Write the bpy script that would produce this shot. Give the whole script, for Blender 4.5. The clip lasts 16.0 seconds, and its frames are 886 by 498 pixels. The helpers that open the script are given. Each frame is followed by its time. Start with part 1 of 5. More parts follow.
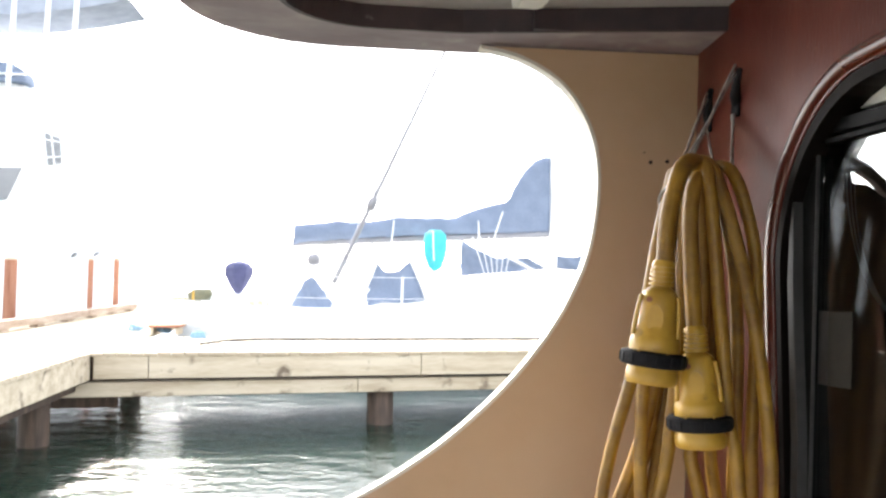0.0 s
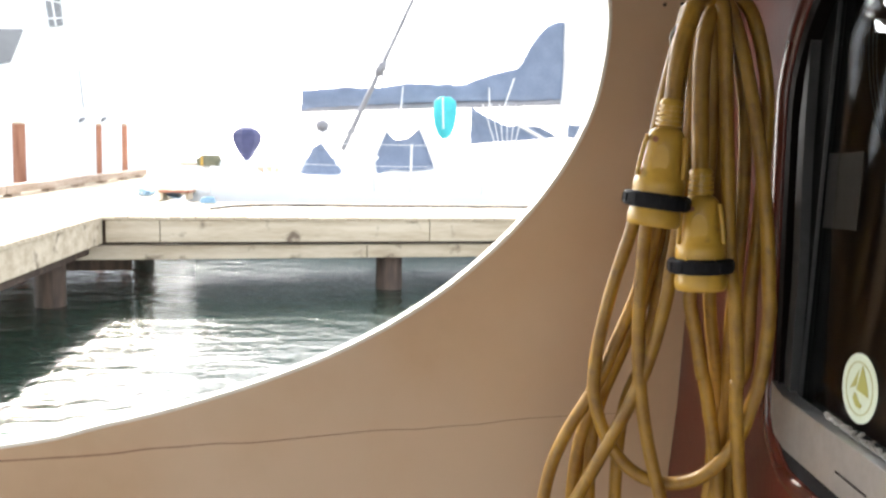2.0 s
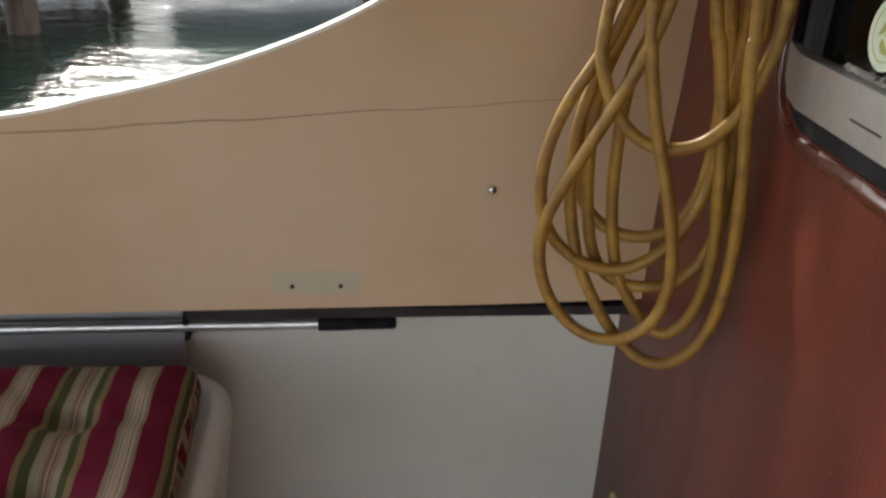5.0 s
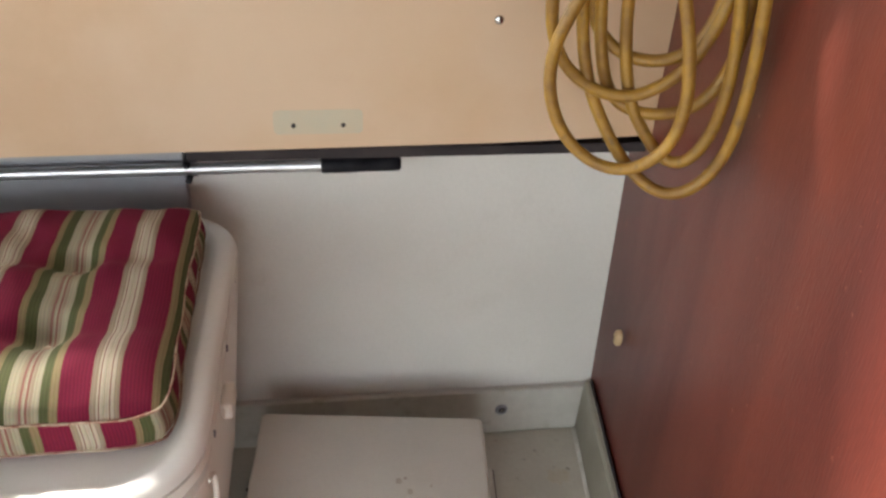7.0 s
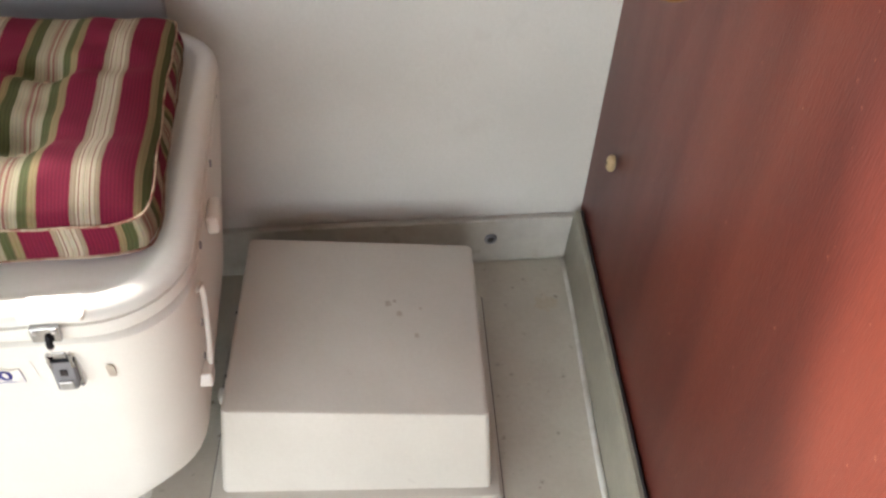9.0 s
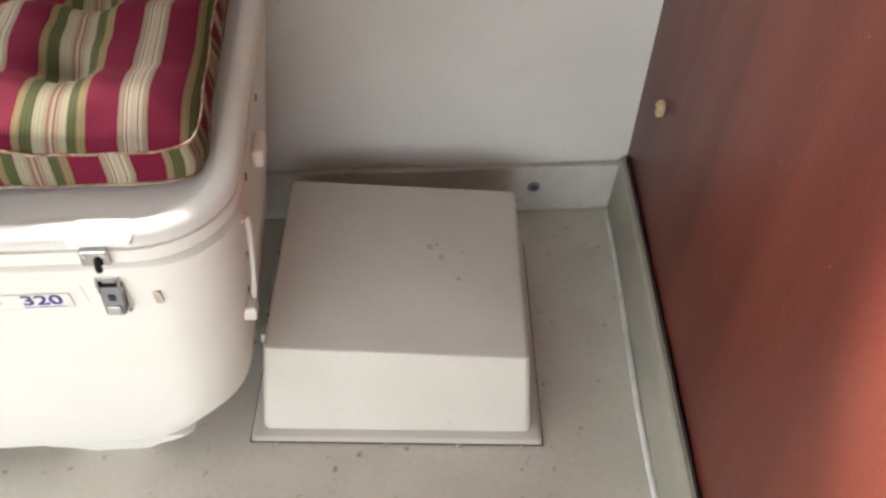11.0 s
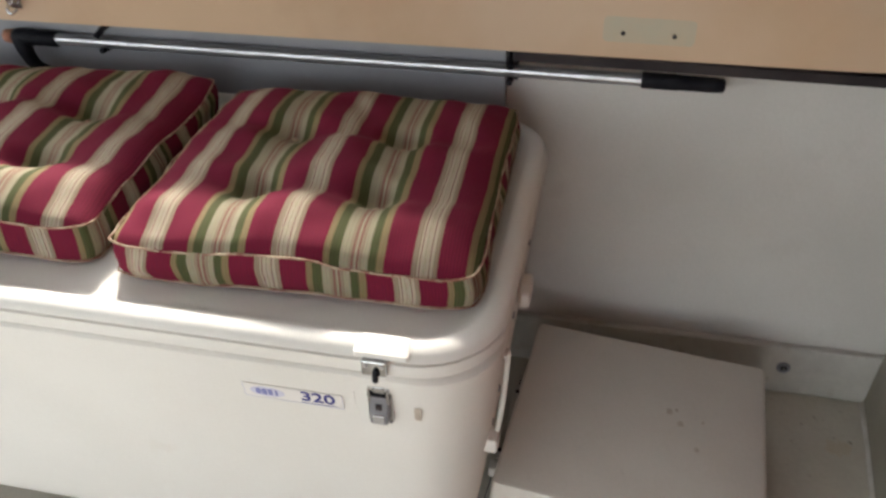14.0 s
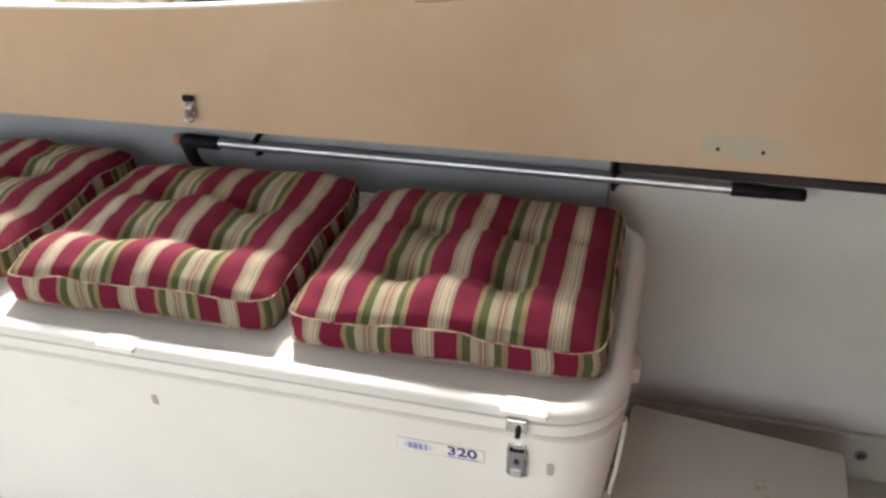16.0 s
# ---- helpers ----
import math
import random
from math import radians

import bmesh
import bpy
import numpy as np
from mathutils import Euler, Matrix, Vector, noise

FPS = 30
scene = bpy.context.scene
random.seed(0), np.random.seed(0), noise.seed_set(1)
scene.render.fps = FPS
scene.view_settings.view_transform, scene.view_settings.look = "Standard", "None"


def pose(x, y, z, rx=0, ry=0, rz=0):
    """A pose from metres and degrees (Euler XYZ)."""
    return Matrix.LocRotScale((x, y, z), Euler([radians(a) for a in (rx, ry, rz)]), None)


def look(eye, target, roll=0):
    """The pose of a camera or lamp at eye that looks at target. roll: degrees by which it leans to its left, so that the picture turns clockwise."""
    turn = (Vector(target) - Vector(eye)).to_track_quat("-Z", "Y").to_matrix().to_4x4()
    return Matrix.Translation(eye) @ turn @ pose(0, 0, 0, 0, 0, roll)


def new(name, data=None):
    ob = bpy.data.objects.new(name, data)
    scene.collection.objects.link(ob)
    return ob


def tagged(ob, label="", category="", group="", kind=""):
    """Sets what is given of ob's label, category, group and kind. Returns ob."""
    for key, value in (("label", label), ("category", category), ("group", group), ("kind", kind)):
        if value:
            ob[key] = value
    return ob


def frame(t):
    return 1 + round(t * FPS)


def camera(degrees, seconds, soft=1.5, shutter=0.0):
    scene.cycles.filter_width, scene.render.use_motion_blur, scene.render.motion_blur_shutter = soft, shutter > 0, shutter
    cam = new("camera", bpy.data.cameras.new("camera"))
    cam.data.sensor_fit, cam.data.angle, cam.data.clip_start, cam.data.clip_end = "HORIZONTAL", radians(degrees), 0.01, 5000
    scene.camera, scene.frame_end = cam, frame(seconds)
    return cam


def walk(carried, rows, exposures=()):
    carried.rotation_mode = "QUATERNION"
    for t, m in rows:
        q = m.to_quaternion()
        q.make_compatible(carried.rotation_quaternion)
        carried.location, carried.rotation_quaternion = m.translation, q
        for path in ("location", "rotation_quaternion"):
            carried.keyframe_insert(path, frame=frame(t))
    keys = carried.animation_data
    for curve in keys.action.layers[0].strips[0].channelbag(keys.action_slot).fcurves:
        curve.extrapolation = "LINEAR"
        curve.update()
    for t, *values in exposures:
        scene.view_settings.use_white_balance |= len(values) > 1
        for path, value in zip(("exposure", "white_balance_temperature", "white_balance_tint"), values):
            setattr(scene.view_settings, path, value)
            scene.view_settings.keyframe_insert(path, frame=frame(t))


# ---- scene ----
cam = camera(55.03, 16.0, soft=2.5, shutter=0.4)
PATH = [
    (0.0, pose(0.037, 0.004, 1.555, 91.91, -1.23, -6.54)),
    (0.5, pose(0.045, 0.010, 1.549, 90.29, -1.37, -6.72)),
    (1.0, pose(0.047, 0.010, 1.543, 87.73, -1.48, -6.43)),
    (1.5, pose(0.050, 0.014, 1.535, 85.50, -1.52, -5.91)),
    (2.0, pose(0.050, 0.019, 1.521, 83.15, -1.71, -5.87)),
    (2.5, pose(0.049, 0.016, 1.502, 80.60, -2.00, -5.73)),
    (3.0, pose(0.049, 0.013, 1.485, 78.21, -2.26, -5.40)),
    (3.5, pose(0.047, 0.009, 1.464, 74.99, -2.54, -5.33)),
    (4.0, pose(0.043, 0.022, 1.446, 71.39, -2.54, -6.33)),
    (4.5, pose(0.041, 0.031, 1.430, 68.55, -2.64, -6.53)),
    (7.0, pose(0.034, 0.040, 1.364, 57.08, -1.97, -6.79)),
    (7.5, pose(0.037, 0.041, 1.347, 54.77, -1.94, -7.00)),
    (8.0, pose(0.035, 0.039, 1.334, 52.45, -2.14, -7.03)),
    (8.5, pose(0.034, 0.038, 1.318, 49.95, -2.43, -7.07)),
    (9.0, pose(0.034, 0.033, 1.299, 47.33, -2.65, -7.22)),
    (11.5, pose(0.015, 0.012, 1.265, 44.70, -1.49, -2.85)),
    (12.0, pose(-0.001, 0.006, 1.264, 45.19, -1.33, -0.63)),
    (12.5, pose(-0.013, 0.001, 1.267, 46.42, -0.87, 1.73)),
    (13.0, pose(-0.022, -0.005, 1.277, 49.07, -0.14, 4.84)),
    (13.5, pose(-0.035, -0.007, 1.283, 51.58, 0.47, 8.51)),
    (14.0, pose(-0.042, -0.014, 1.296, 54.24, 0.66, 11.89)),
    (14.5, pose(-0.058, -0.040, 1.313, 56.98, 0.53, 14.64)),
    (15.0, pose(-0.093, -0.107, 1.344, 57.96, 0.74, 16.48)),
    (15.5, pose(-0.118, -0.177, 1.369, 58.64, 0.80, 15.22)),
    (16.0, pose(-0.127, -0.225, 1.390, 60.91, 0.92, 15.31)),
]
walk(cam, PATH, exposures=((0.0, 3.2, 6650, 10), (2.0, 2.95, 6650, 10), (3.0, 2.85, 6650, 10), (4.0, 2.44, 6650, 10), (4.5, 2.42, 6650, 10), (7.0, 3.5, 6650, 10), (7.5, 3.94, 6650, 10), (8.0, 3.96, 6650, 10), (8.5, 3.66, 6650, 10), (9.0, 3.66, 6650, 10), (11.5, 3.52, 6650, 10), (12.0, 3.5, 6650, 10), (12.5, 3.44, 6650, 10), (13.0, 3.22, 6650, 10), (13.5, 2.95, 6650, 10), (14.0, 2.84, 6650, 10), (14.5, 3.03, 6650, 10), (15.5, 3.04, 6650, 10), (16.0, 2.88, 6650, 10)))

# ---- light: a bright overcast sky with the sun behind thin cloud ----
world = bpy.data.worlds.new("sky")
scene.world = world
world.use_nodes = True
wt = world.node_tree
sky = wt.nodes.new("ShaderNodeTexSky")
sky.sky_type, sky.sun_disc = "NISHITA", False
sky.sun_elevation, sky.sun_rotation = radians(38.3), radians(-21.5)
sky.air_density, sky.dust_density, sky.ozone_density = 1.0, 1.5, 1.0
bg = wt.nodes["Background"]
bg.inputs["Strength"].default_value = 0.115
hue = wt.nodes.new("ShaderNodeHueSaturation")
hue.inputs["Saturation"].default_value = 0.3
wt.links.new(sky.outputs[0], hue.inputs["Color"])
wt.links.new(hue.outputs[0], bg.inputs["Color"])
sun = new("sun", bpy.data.lights.new("sun", "SUN"))
sun.data.energy, sun.data.angle, sun.data.color = 1.12, radians(5), (1.0, 0.95, 0.87)
sun.matrix_world = look((-1.30, 3.3, 2.80), (0, 0, 0))


# ---- materials ----
def links_of(m):
    return m.node_tree.nodes, m.node_tree.links


def mat(name, c1, c2=None, rough=0.5, metal=0.0, scale=6.0, fine=60.0, bump=0.15, stretch=(1, 1, 1), spots=None, coat=0.0, detail=6.0, mixlo=0.35, mixhi=0.65, rvar=0.12):
    """A surface with colour variation at two scales, uneven gloss and a fine relief."""
    m = bpy.data.materials.new(name)
    m.use_nodes = True
    n, l = links_of(m)
    b = n["Principled BSDF"]
    tc = n.new("ShaderNodeTexCoord")
    mp = n.new("ShaderNodeMapping")
    mp.inputs["Scale"].default_value = stretch
    l.new(tc.outputs["Object"], mp.inputs["Vector"])
    big = n.new("ShaderNodeTexNoise")
    big.inputs["Scale"].default_value, big.inputs["Detail"].default_value = scale, detail
    small = n.new("ShaderNodeTexNoise")
    small.inputs["Scale"].default_value, small.inputs["Detail"].default_value = fine, 4
    l.new(mp.outputs[0], big.inputs["Vector"])
    l.new(mp.outputs[0], small.inputs["Vector"])
    add = n.new("ShaderNodeMath")
    add.operation = "MULTIPLY_ADD"
    l.new(small.outputs["Fac"], add.inputs[0])
    add.inputs[1].default_value = 0.35
    l.new(big.outputs["Fac"], add.inputs[2])
    mr = n.new("ShaderNodeMapRange")
    mr.inputs["From Min"].default_value, mr.inputs["From Max"].default_value = mixlo + 0.17, mixhi + 0.17
    l.new(add.outputs[0], mr.inputs["Value"])
    mix = n.new("ShaderNodeMix")
    mix.data_type = "RGBA"
    mix.inputs["A"].default_value = (*c1, 1)
    mix.inputs["B"].default_value = (*(c2 or [v * 0.82 for v in c1]), 1)
    l.new(mr.outputs[0], mix.inputs["Factor"])
    colour = mix.outputs["Result"]
    if spots:
        sc, lo, hi, sp = spots
        sn = n.new("ShaderNodeTexNoise")
        sn.inputs["Scale"].default_value, sn.inputs["Detail"].default_value = sc, 8
        l.new(tc.outputs["Object"], sn.inputs["Vector"])
        sr = n.new("ShaderNodeMapRange")
        sr.inputs["From Min"].default_value, sr.inputs["From Max"].default_value = lo, hi
        l.new(sn.outputs["Fac"], sr.inputs["Value"])
        m2 = n.new("ShaderNodeMix")
        m2.data_type = "RGBA"
        m2.inputs["B"].default_value = (*sp, 1)
        l.new(colour, m2.inputs["A"])
        l.new(sr.outputs[0], m2.inputs["Factor"])
        colour = m2.outputs["Result"]
    l.new(colour, b.inputs["Base Color"])
    rr = n.new("ShaderNodeMapRange")
    rr.inputs["To Min"].default_value, rr.inputs["To Max"].default_value = max(rough - rvar, 0.02), min(rough + rvar, 1)
    l.new(big.outputs["Fac"], rr.inputs["Value"])
    l.new(rr.outputs[0], b.inputs["Roughness"])
    b.inputs["Metallic"].default_value = metal
    b.inputs["Coat Weight"].default_value = coat
    b.inputs["Coat Roughness"].default_value = 0.22
    if bump:
        bp = n.new("ShaderNodeBump")
        bp.inputs["Strength"].default_value, bp.inputs["Distance"].default_value = bump, 0.002
        l.new(small.outputs["Fac"], bp.inputs["Height"])
        l.new(bp.outputs[0], b.inputs["Normal"])
    return m


M_BEIGE = mat("tan_paint", (0.62, 0.44, 0.282), (0.565, 0.388, 0.243), rough=0.42, scale=2.6, fine=30, bump=0.12, spots=(1.7, 0.50, 0.60, (0.625, 0.462, 0.318)))
M_BEIGE_EDGE = mat("white_edge_paint", (0.82, 0.80, 0.74), (0.72, 0.69, 0.62), rough=0.4, fine=80)
M_WHITE_WALL = mat("off_white_hull_paint", (0.67, 0.65, 0.60), (0.61, 0.59, 0.54), rough=0.5, scale=3, fine=160, bump=0.25, spots=(7, 0.62, 0.95, (0.50, 0.47, 0.42)))
M_KICK = mat("grey_white_gelcoat", (0.60, 0.58, 0.52), (0.50, 0.48, 0.43), rough=0.45, scale=7, fine=60, spots=(18, 0.60, 0.78, (0.36, 0.32, 0.24)))
M_FLOOR = mat("worn_deck_paint", (0.615, 0.58, 0.495), (0.54, 0.50, 0.42), rough=0.6, scale=6, fine=90, bump=0.35, spots=(40, 0.64, 0.74, (0.27, 0.225, 0.165)))
M_RED = mat("varnished_mahogany", (0.146, 0.033, 0.021), (0.088, 0.019, 0.014), rough=0.34, scale=4, fine=240, bump=0.22, stretch=(1.5, 1.5, 0.25), coat=0.0, spots=(115, 0.70, 0.76, (0.33, 0.15, 0.10)))
M_MOULD = mat("polished_mahogany_moulding", (0.10, 0.016, 0.008), (0.07, 0.011, 0.006), rough=0.26, scale=5, fine=60, bump=0.05, coat=0.8)
M_TRIM = mat("grey_green_trim_paint", (0.36, 0.34, 0.27), (0.30, 0.285, 0.225), rough=0.5, scale=8, fine=80)
M_CAULK = mat("white_sealant", (0.74, 0.73, 0.68), (0.60, 0.58, 0.52), rough=0.55, scale=25, fine=90)
M_DARK = mat("black_brown_paint", (0.03, 0.026, 0.028), (0.05, 0.042, 0.042), rough=0.5, scale=9, fine=60)
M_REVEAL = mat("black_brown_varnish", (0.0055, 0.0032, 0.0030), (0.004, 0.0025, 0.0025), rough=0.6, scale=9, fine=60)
M_RIM = mat("weathered_grey_purple_wood", (0.38, 0.33, 0.345), (0.25, 0.20, 0.215), rough=0.65, scale=7, fine=40, bump=0.6, stretch=(0.5, 1, 1), spots=(16, 0.56, 0.74, (0.44, 0.40, 0.38)))
M_RIM_DARK = mat("dark_peeling_wood", (0.045, 0.032, 0.038), (0.075, 0.05, 0.052), rough=0.6, scale=8, fine=40, bump=0.5, spots=(20, 0.66, 0.72, (0.28, 0.25, 0.26)))
M_CEIL = mat("grey_ceiling_paint", (0.42, 0.41, 0.40), (0.35, 0.335, 0.33), rough=0.6, scale=5, fine=70)
M_COOLER = mat("cream_white_rotomoulded_plastic", (0.80, 0.782, 0.725), (0.76, 0.74, 0.68), rough=0.62, scale=3, fine=220, bump=0.12, spots=(9, 0.68, 1.0, (0.64, 0.58, 0.48)))
M_COOLER_WORN = mat("scuffed_plastic", (0.42, 0.36, 0.29), (0.52, 0.46, 0.38), rough=0.6, scale=30)
M_HATCH = mat("warm_white_fibreglass", (0.65, 0.615, 0.545), (0.60, 0.565, 0.495), rough=0.45, scale=5, fine=150, bump=0.2, spots=(11, 0.70, 0.80, (0.34, 0.31, 0.27)))
M_CHROME = mat("stainless_steel", (0.62, 0.62, 0.62), (0.48, 0.48, 0.49), rough=0.2, metal=1.0, scale=20, fine=120, bump=0.05)
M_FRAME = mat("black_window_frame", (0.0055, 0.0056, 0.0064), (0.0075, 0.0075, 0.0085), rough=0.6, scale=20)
M_RAIL = mat("dull_grey_rail", (0.085, 0.085, 0.088), (0.06, 0.06, 0.063), rough=0.5, metal=0.4, scale=10, fine=90)
M_ALU = mat("brushed_aluminium", (0.62, 0.62, 0.63), (0.50, 0.50, 0.51), rough=0.36, metal=0.9, scale=10, fine=120, stretch=(1, 1, 1), bump=0.1)
M_RUBBER = mat("black_rubber", (0.012, 0.012, 0.014), (0.025, 0.025, 0.027), rough=0.5, scale=20)
M_PLASTIC_BLACK = mat("black_plastic", (0.010, 0.010, 0.013), (0.018, 0.018, 0.021), rough=0.55, scale=30)
M_CORD = mat("yellow_vinyl_cable", (0.37, 0.200, 0.024), (0.22, 0.110, 0.017), rough=0.45, scale=22, fine=90, bump=0.15, spots=(75, 0.55, 0.78, (0.17, 0.092, 0.024)))
M_PLUG = mat("yellow_plug_vinyl", (0.58, 0.35, 0.055), (0.48, 0.28, 0.045), rough=0.34, scale=18, fine=120, spots=(40, 0.66, 0.78, (0.30, 0.19, 0.05)))
M_ROPE = mat("grey_nylon_line", (0.42, 0.40, 0.38), (0.25, 0.24, 0.23), rough=0.8, scale=120, fine=400, bump=0.5)
M_PIPING = mat("tan_piping_cloth", (0.48, 0.39, 0.27), (0.24, 0.10, 0.07), rough=0.9, scale=60, fine=300, bump=0.4)
M_PATCH = mat("grey_green_filler", (0.50, 0.465, 0.35), (0.55, 0.465, 0.335), rough=0.55, scale=14)
M_BLUE_INK = mat("blue_ink", (0.024, 0.027, 0.20), (0.035, 0.04, 0.24), rough=0.5)
M_PALE_BLUE = mat("pale_blue_ink", (0.56, 0.56, 0.68), (0.62, 0.61, 0.7), rough=0.5)
M_FADED_INK = mat("faded_blue_ink", (0.15, 0.16, 0.40), (0.24, 0.25, 0.48), rough=0.5, scale=60)
M_LABEL = mat("white_label_film", (0.80, 0.775, 0.725), (0.77, 0.745, 0.70), rough=0.3)
M_STICKER = mat("pale_sticker_vinyl", (0.74, 0.80, 0.66), (0.68, 0.75, 0.60), rough=0.4)
M_STICKER_GOLD = mat("olive_gold_print", (0.45, 0.44, 0.12), (0.40, 0.38, 0.10), rough=0.4)
M_CARD = mat("grey_card", (0.050, 0.046, 0.041), (0.040, 0.037, 0.034), rough=0.6)
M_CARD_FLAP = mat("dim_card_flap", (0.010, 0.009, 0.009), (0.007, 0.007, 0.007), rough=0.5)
M_DUST = mat("grey_lint", (0.42, 0.40, 0.37), (0.22, 0.2, 0.18), rough=1.0, scale=60, fine=300, bump=1.0)
M_CABIN = mat("dark_cabin_wood", (0.085, 0.055, 0.047), (0.055, 0.037, 0.032), rough=0.45, scale=4, stretch=(3, 3, 0.3))
M_TAN_KNOB = mat("tan_nylon", (0.55, 0.40, 0.22), (0.42, 0.30, 0.16), rough=0.5, scale=40)
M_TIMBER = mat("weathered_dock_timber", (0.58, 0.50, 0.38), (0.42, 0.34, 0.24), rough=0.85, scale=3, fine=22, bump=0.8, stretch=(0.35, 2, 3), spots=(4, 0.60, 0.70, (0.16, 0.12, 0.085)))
M_TIMBER_DARK = mat("dark_brown_timber", (0.10, 0.065, 0.045), (0.05, 0.033, 0.026), rough=0.7, scale=4, fine=25, bump=0.8, stretch=(3, 3, 0.4))
M_PILE_RED = mat("red_brown_piling", (0.40, 0.19, 0.12), (0.27, 0.11, 0.065), rough=0.85, scale=4, fine=20, stretch=(3, 3, 0.3))
M_HULL = mat("white_gelcoat", (0.88, 0.88, 0.88), (0.83, 0.84, 0.85), rough=0.3, scale=1.0, bump=0.0)
M_HULL_DARK = mat("dark_teal_antifouling", (0.015, 0.05, 0.055), (0.01, 0.03, 0.035), rough=0.6, scale=2)
M_CANVAS = mat("blue_grey_canvas", (0.165, 0.205, 0.285), (0.135, 0.17, 0.24), rough=0.85, scale=3, fine=26, bump=1.0)
M_CANVAS_NAVY = mat("navy_canvas", (0.075, 0.08, 0.17), (0.05, 0.055, 0.12), rough=0.85, scale=4, fine=30)
M_TEAL = mat("turquoise_fender_cloth", (0.05, 0.46, 0.50), (0.04, 0.38, 0.42), rough=0.7, scale=4)
M_SPAR = mat("grey_spar_alloy", (0.24, 0.24, 0.26), (0.19, 0.19, 0.205), rough=0.45, metal=0.3, scale=2)
M_WIRE = mat("white_rail_paint", (0.75, 0.75, 0.75), rough=0.4)
M_HOSE = mat("grey_dock_line", (0.05, 0.055, 0.06), (0.03, 0.03, 0.03), rough=0.8)


def stripes():
    """Woven awning stripe, run across u of the uv map: red, tan, red, then a band of gold, green and cream."""
    m = bpy.data.materials.new("striped_awning_cloth")
    m.use_nodes = True
    n, l = links_of(m)
    b = n["Principled BSDF"]
    uv = n.new("ShaderNodeUVMap")
    sep = n.new("ShaderNodeSeparateXYZ")
    l.new(uv.outputs[0], sep.inputs[0])
    wob = n.new("ShaderNodeTexNoise")
    wob.inputs["Scale"].default_value = 9
    l.new(uv.outputs[0], wob.inputs["Vector"])
    a = n.new("ShaderNodeMath")
    a.operation = "MULTIPLY_ADD"
    l.new(wob.outputs["Fac"], a.inputs[0])
    a.inputs[1].default_value = 0.004
    l.new(sep.outputs["X"], a.inputs[2])
    d = n.new("ShaderNodeMath")
    d.operation = "DIVIDE"
    l.new(a.outputs[0], d.inputs[0])
    d.inputs[1].default_value = 0.181
    fr = n.new("ShaderNodeMath")
    fr.operation = "FRACT"
    l.new(d.outputs[0], fr.inputs[0])
    ramp = n.new("ShaderNodeValToRGB")
    ramp.color_ramp.interpolation = "CONSTANT"
    red, tan, gold = (0.165, 0.0125, 0.034), (0.282, 0.220, 0.152), (0.228, 0.174, 0.090)
    green, cream, rose = (0.082, 0.088, 0.036), (0.42, 0.358, 0.266), (0.23, 0.105, 0.082)
    pale = (0.325, 0.286, 0.196)
    bands = [(0, red), (0.195, tan), (0.232, cream), (0.246, rose), (0.253, cream), (0.278, gold), (0.285, cream), (0.310, rose), (0.317, cream), (0.34, tan), (0.375, red), (0.57, gold), (0.612, green), (0.68, pale), (0.745, tan), (0.765, rose), (0.78, pale), (0.80, rose), (0.815, tan), (0.84, pale), (0.885, green), (0.945, gold)]
    el = ramp.color_ramp.elements
    el[0].position, el[0].color = 0, (*red, 1)
    el[1].position, el[1].color = bands[1][0], (*bands[1][1], 1)
    for p, c in bands[2:]:
        e = el.new(p)
        e.color = (*c, 1)
    l.new(fr.outputs[0], ramp.inputs[0])
    # fine woven lines along the stripe, and thread relief across it
    w1 = n.new("ShaderNodeTexWave")
    w1.inputs["Scale"].default_value, w1.inputs["Distortion"].default_value = 75, 1.5
    l.new(uv.outputs[0], w1.inputs["Vector"])
    w2 = n.new("ShaderNodeTexNoise")
    w2.inputs["Scale"].default_value, w2.inputs["Detail"].default_value = 420, 3
    l.new(uv.outputs[0], w2.inputs["Vector"])
    mx = n.new("ShaderNodeMix")
    mx.data_type, mx.blend_type = "RGBA", "MULTIPLY"
    mx.inputs["Factor"].default_value = 0.2
    l.new(ramp.outputs[0], mx.inputs["A"])
    l.new(w1.outputs["Color"], mx.inputs["B"])
    m3 = n.new("ShaderNodeMix")
    m3.data_type, m3.blend_type = "RGBA", "OVERLAY"
    m3.inputs["Factor"].default_value = 0.25
    l.new(mx.outputs["Result"], m3.inputs["A"])
    l.new(w2.outputs["Color"], m3.inputs["B"])
    l.new(m3.outputs["Result"], b.inputs["Base Color"])
    b.inputs["Roughness"].default_value = 0.88
    b.inputs["Specular IOR Level"].default_value = 0.15
    bp = n.new("ShaderNodeBump")
    bp.inputs["Strength"].default_value, bp.inputs["Distance"].default_value = 0.4, 0.001
    l.new(w2.outputs["Fac"], bp.inputs["Height"])
    l.new(bp.outputs[0], b.inputs["Normal"])
    return m


for m_dull in (M_FRAME, M_PLASTIC_BLACK, M_DARK, M_RUBBER, M_CARD, M_CABIN, M_REVEAL):
    m_dull.node_tree.nodes["Principled BSDF"].inputs["Specular IOR Level"].default_value = 0.1
M_RED.node_tree.nodes["Principled BSDF"].inputs["Specular IOR Level"].default_value = 0.34
M_COOLER.node_tree.nodes["Principled BSDF"].inputs["Specular IOR Level"].default_value = 0.25
M_STRIPE = stripes()


def glass():
    m = bpy.data.materials.new("window_glass")
    m.use_nodes = True
    b = m.node_tree.nodes["Principled BSDF"]
    b.inputs["Base Color"].default_value = (0.9, 0.92, 0.9, 1)
    b.inputs["Transmission Weight"].default_value = 1.0
    b.inputs["Roughness"].default_value = 0.01
    b.inputs["IOR"].default_value = 1.2
    return m


M_GLASS = glass()


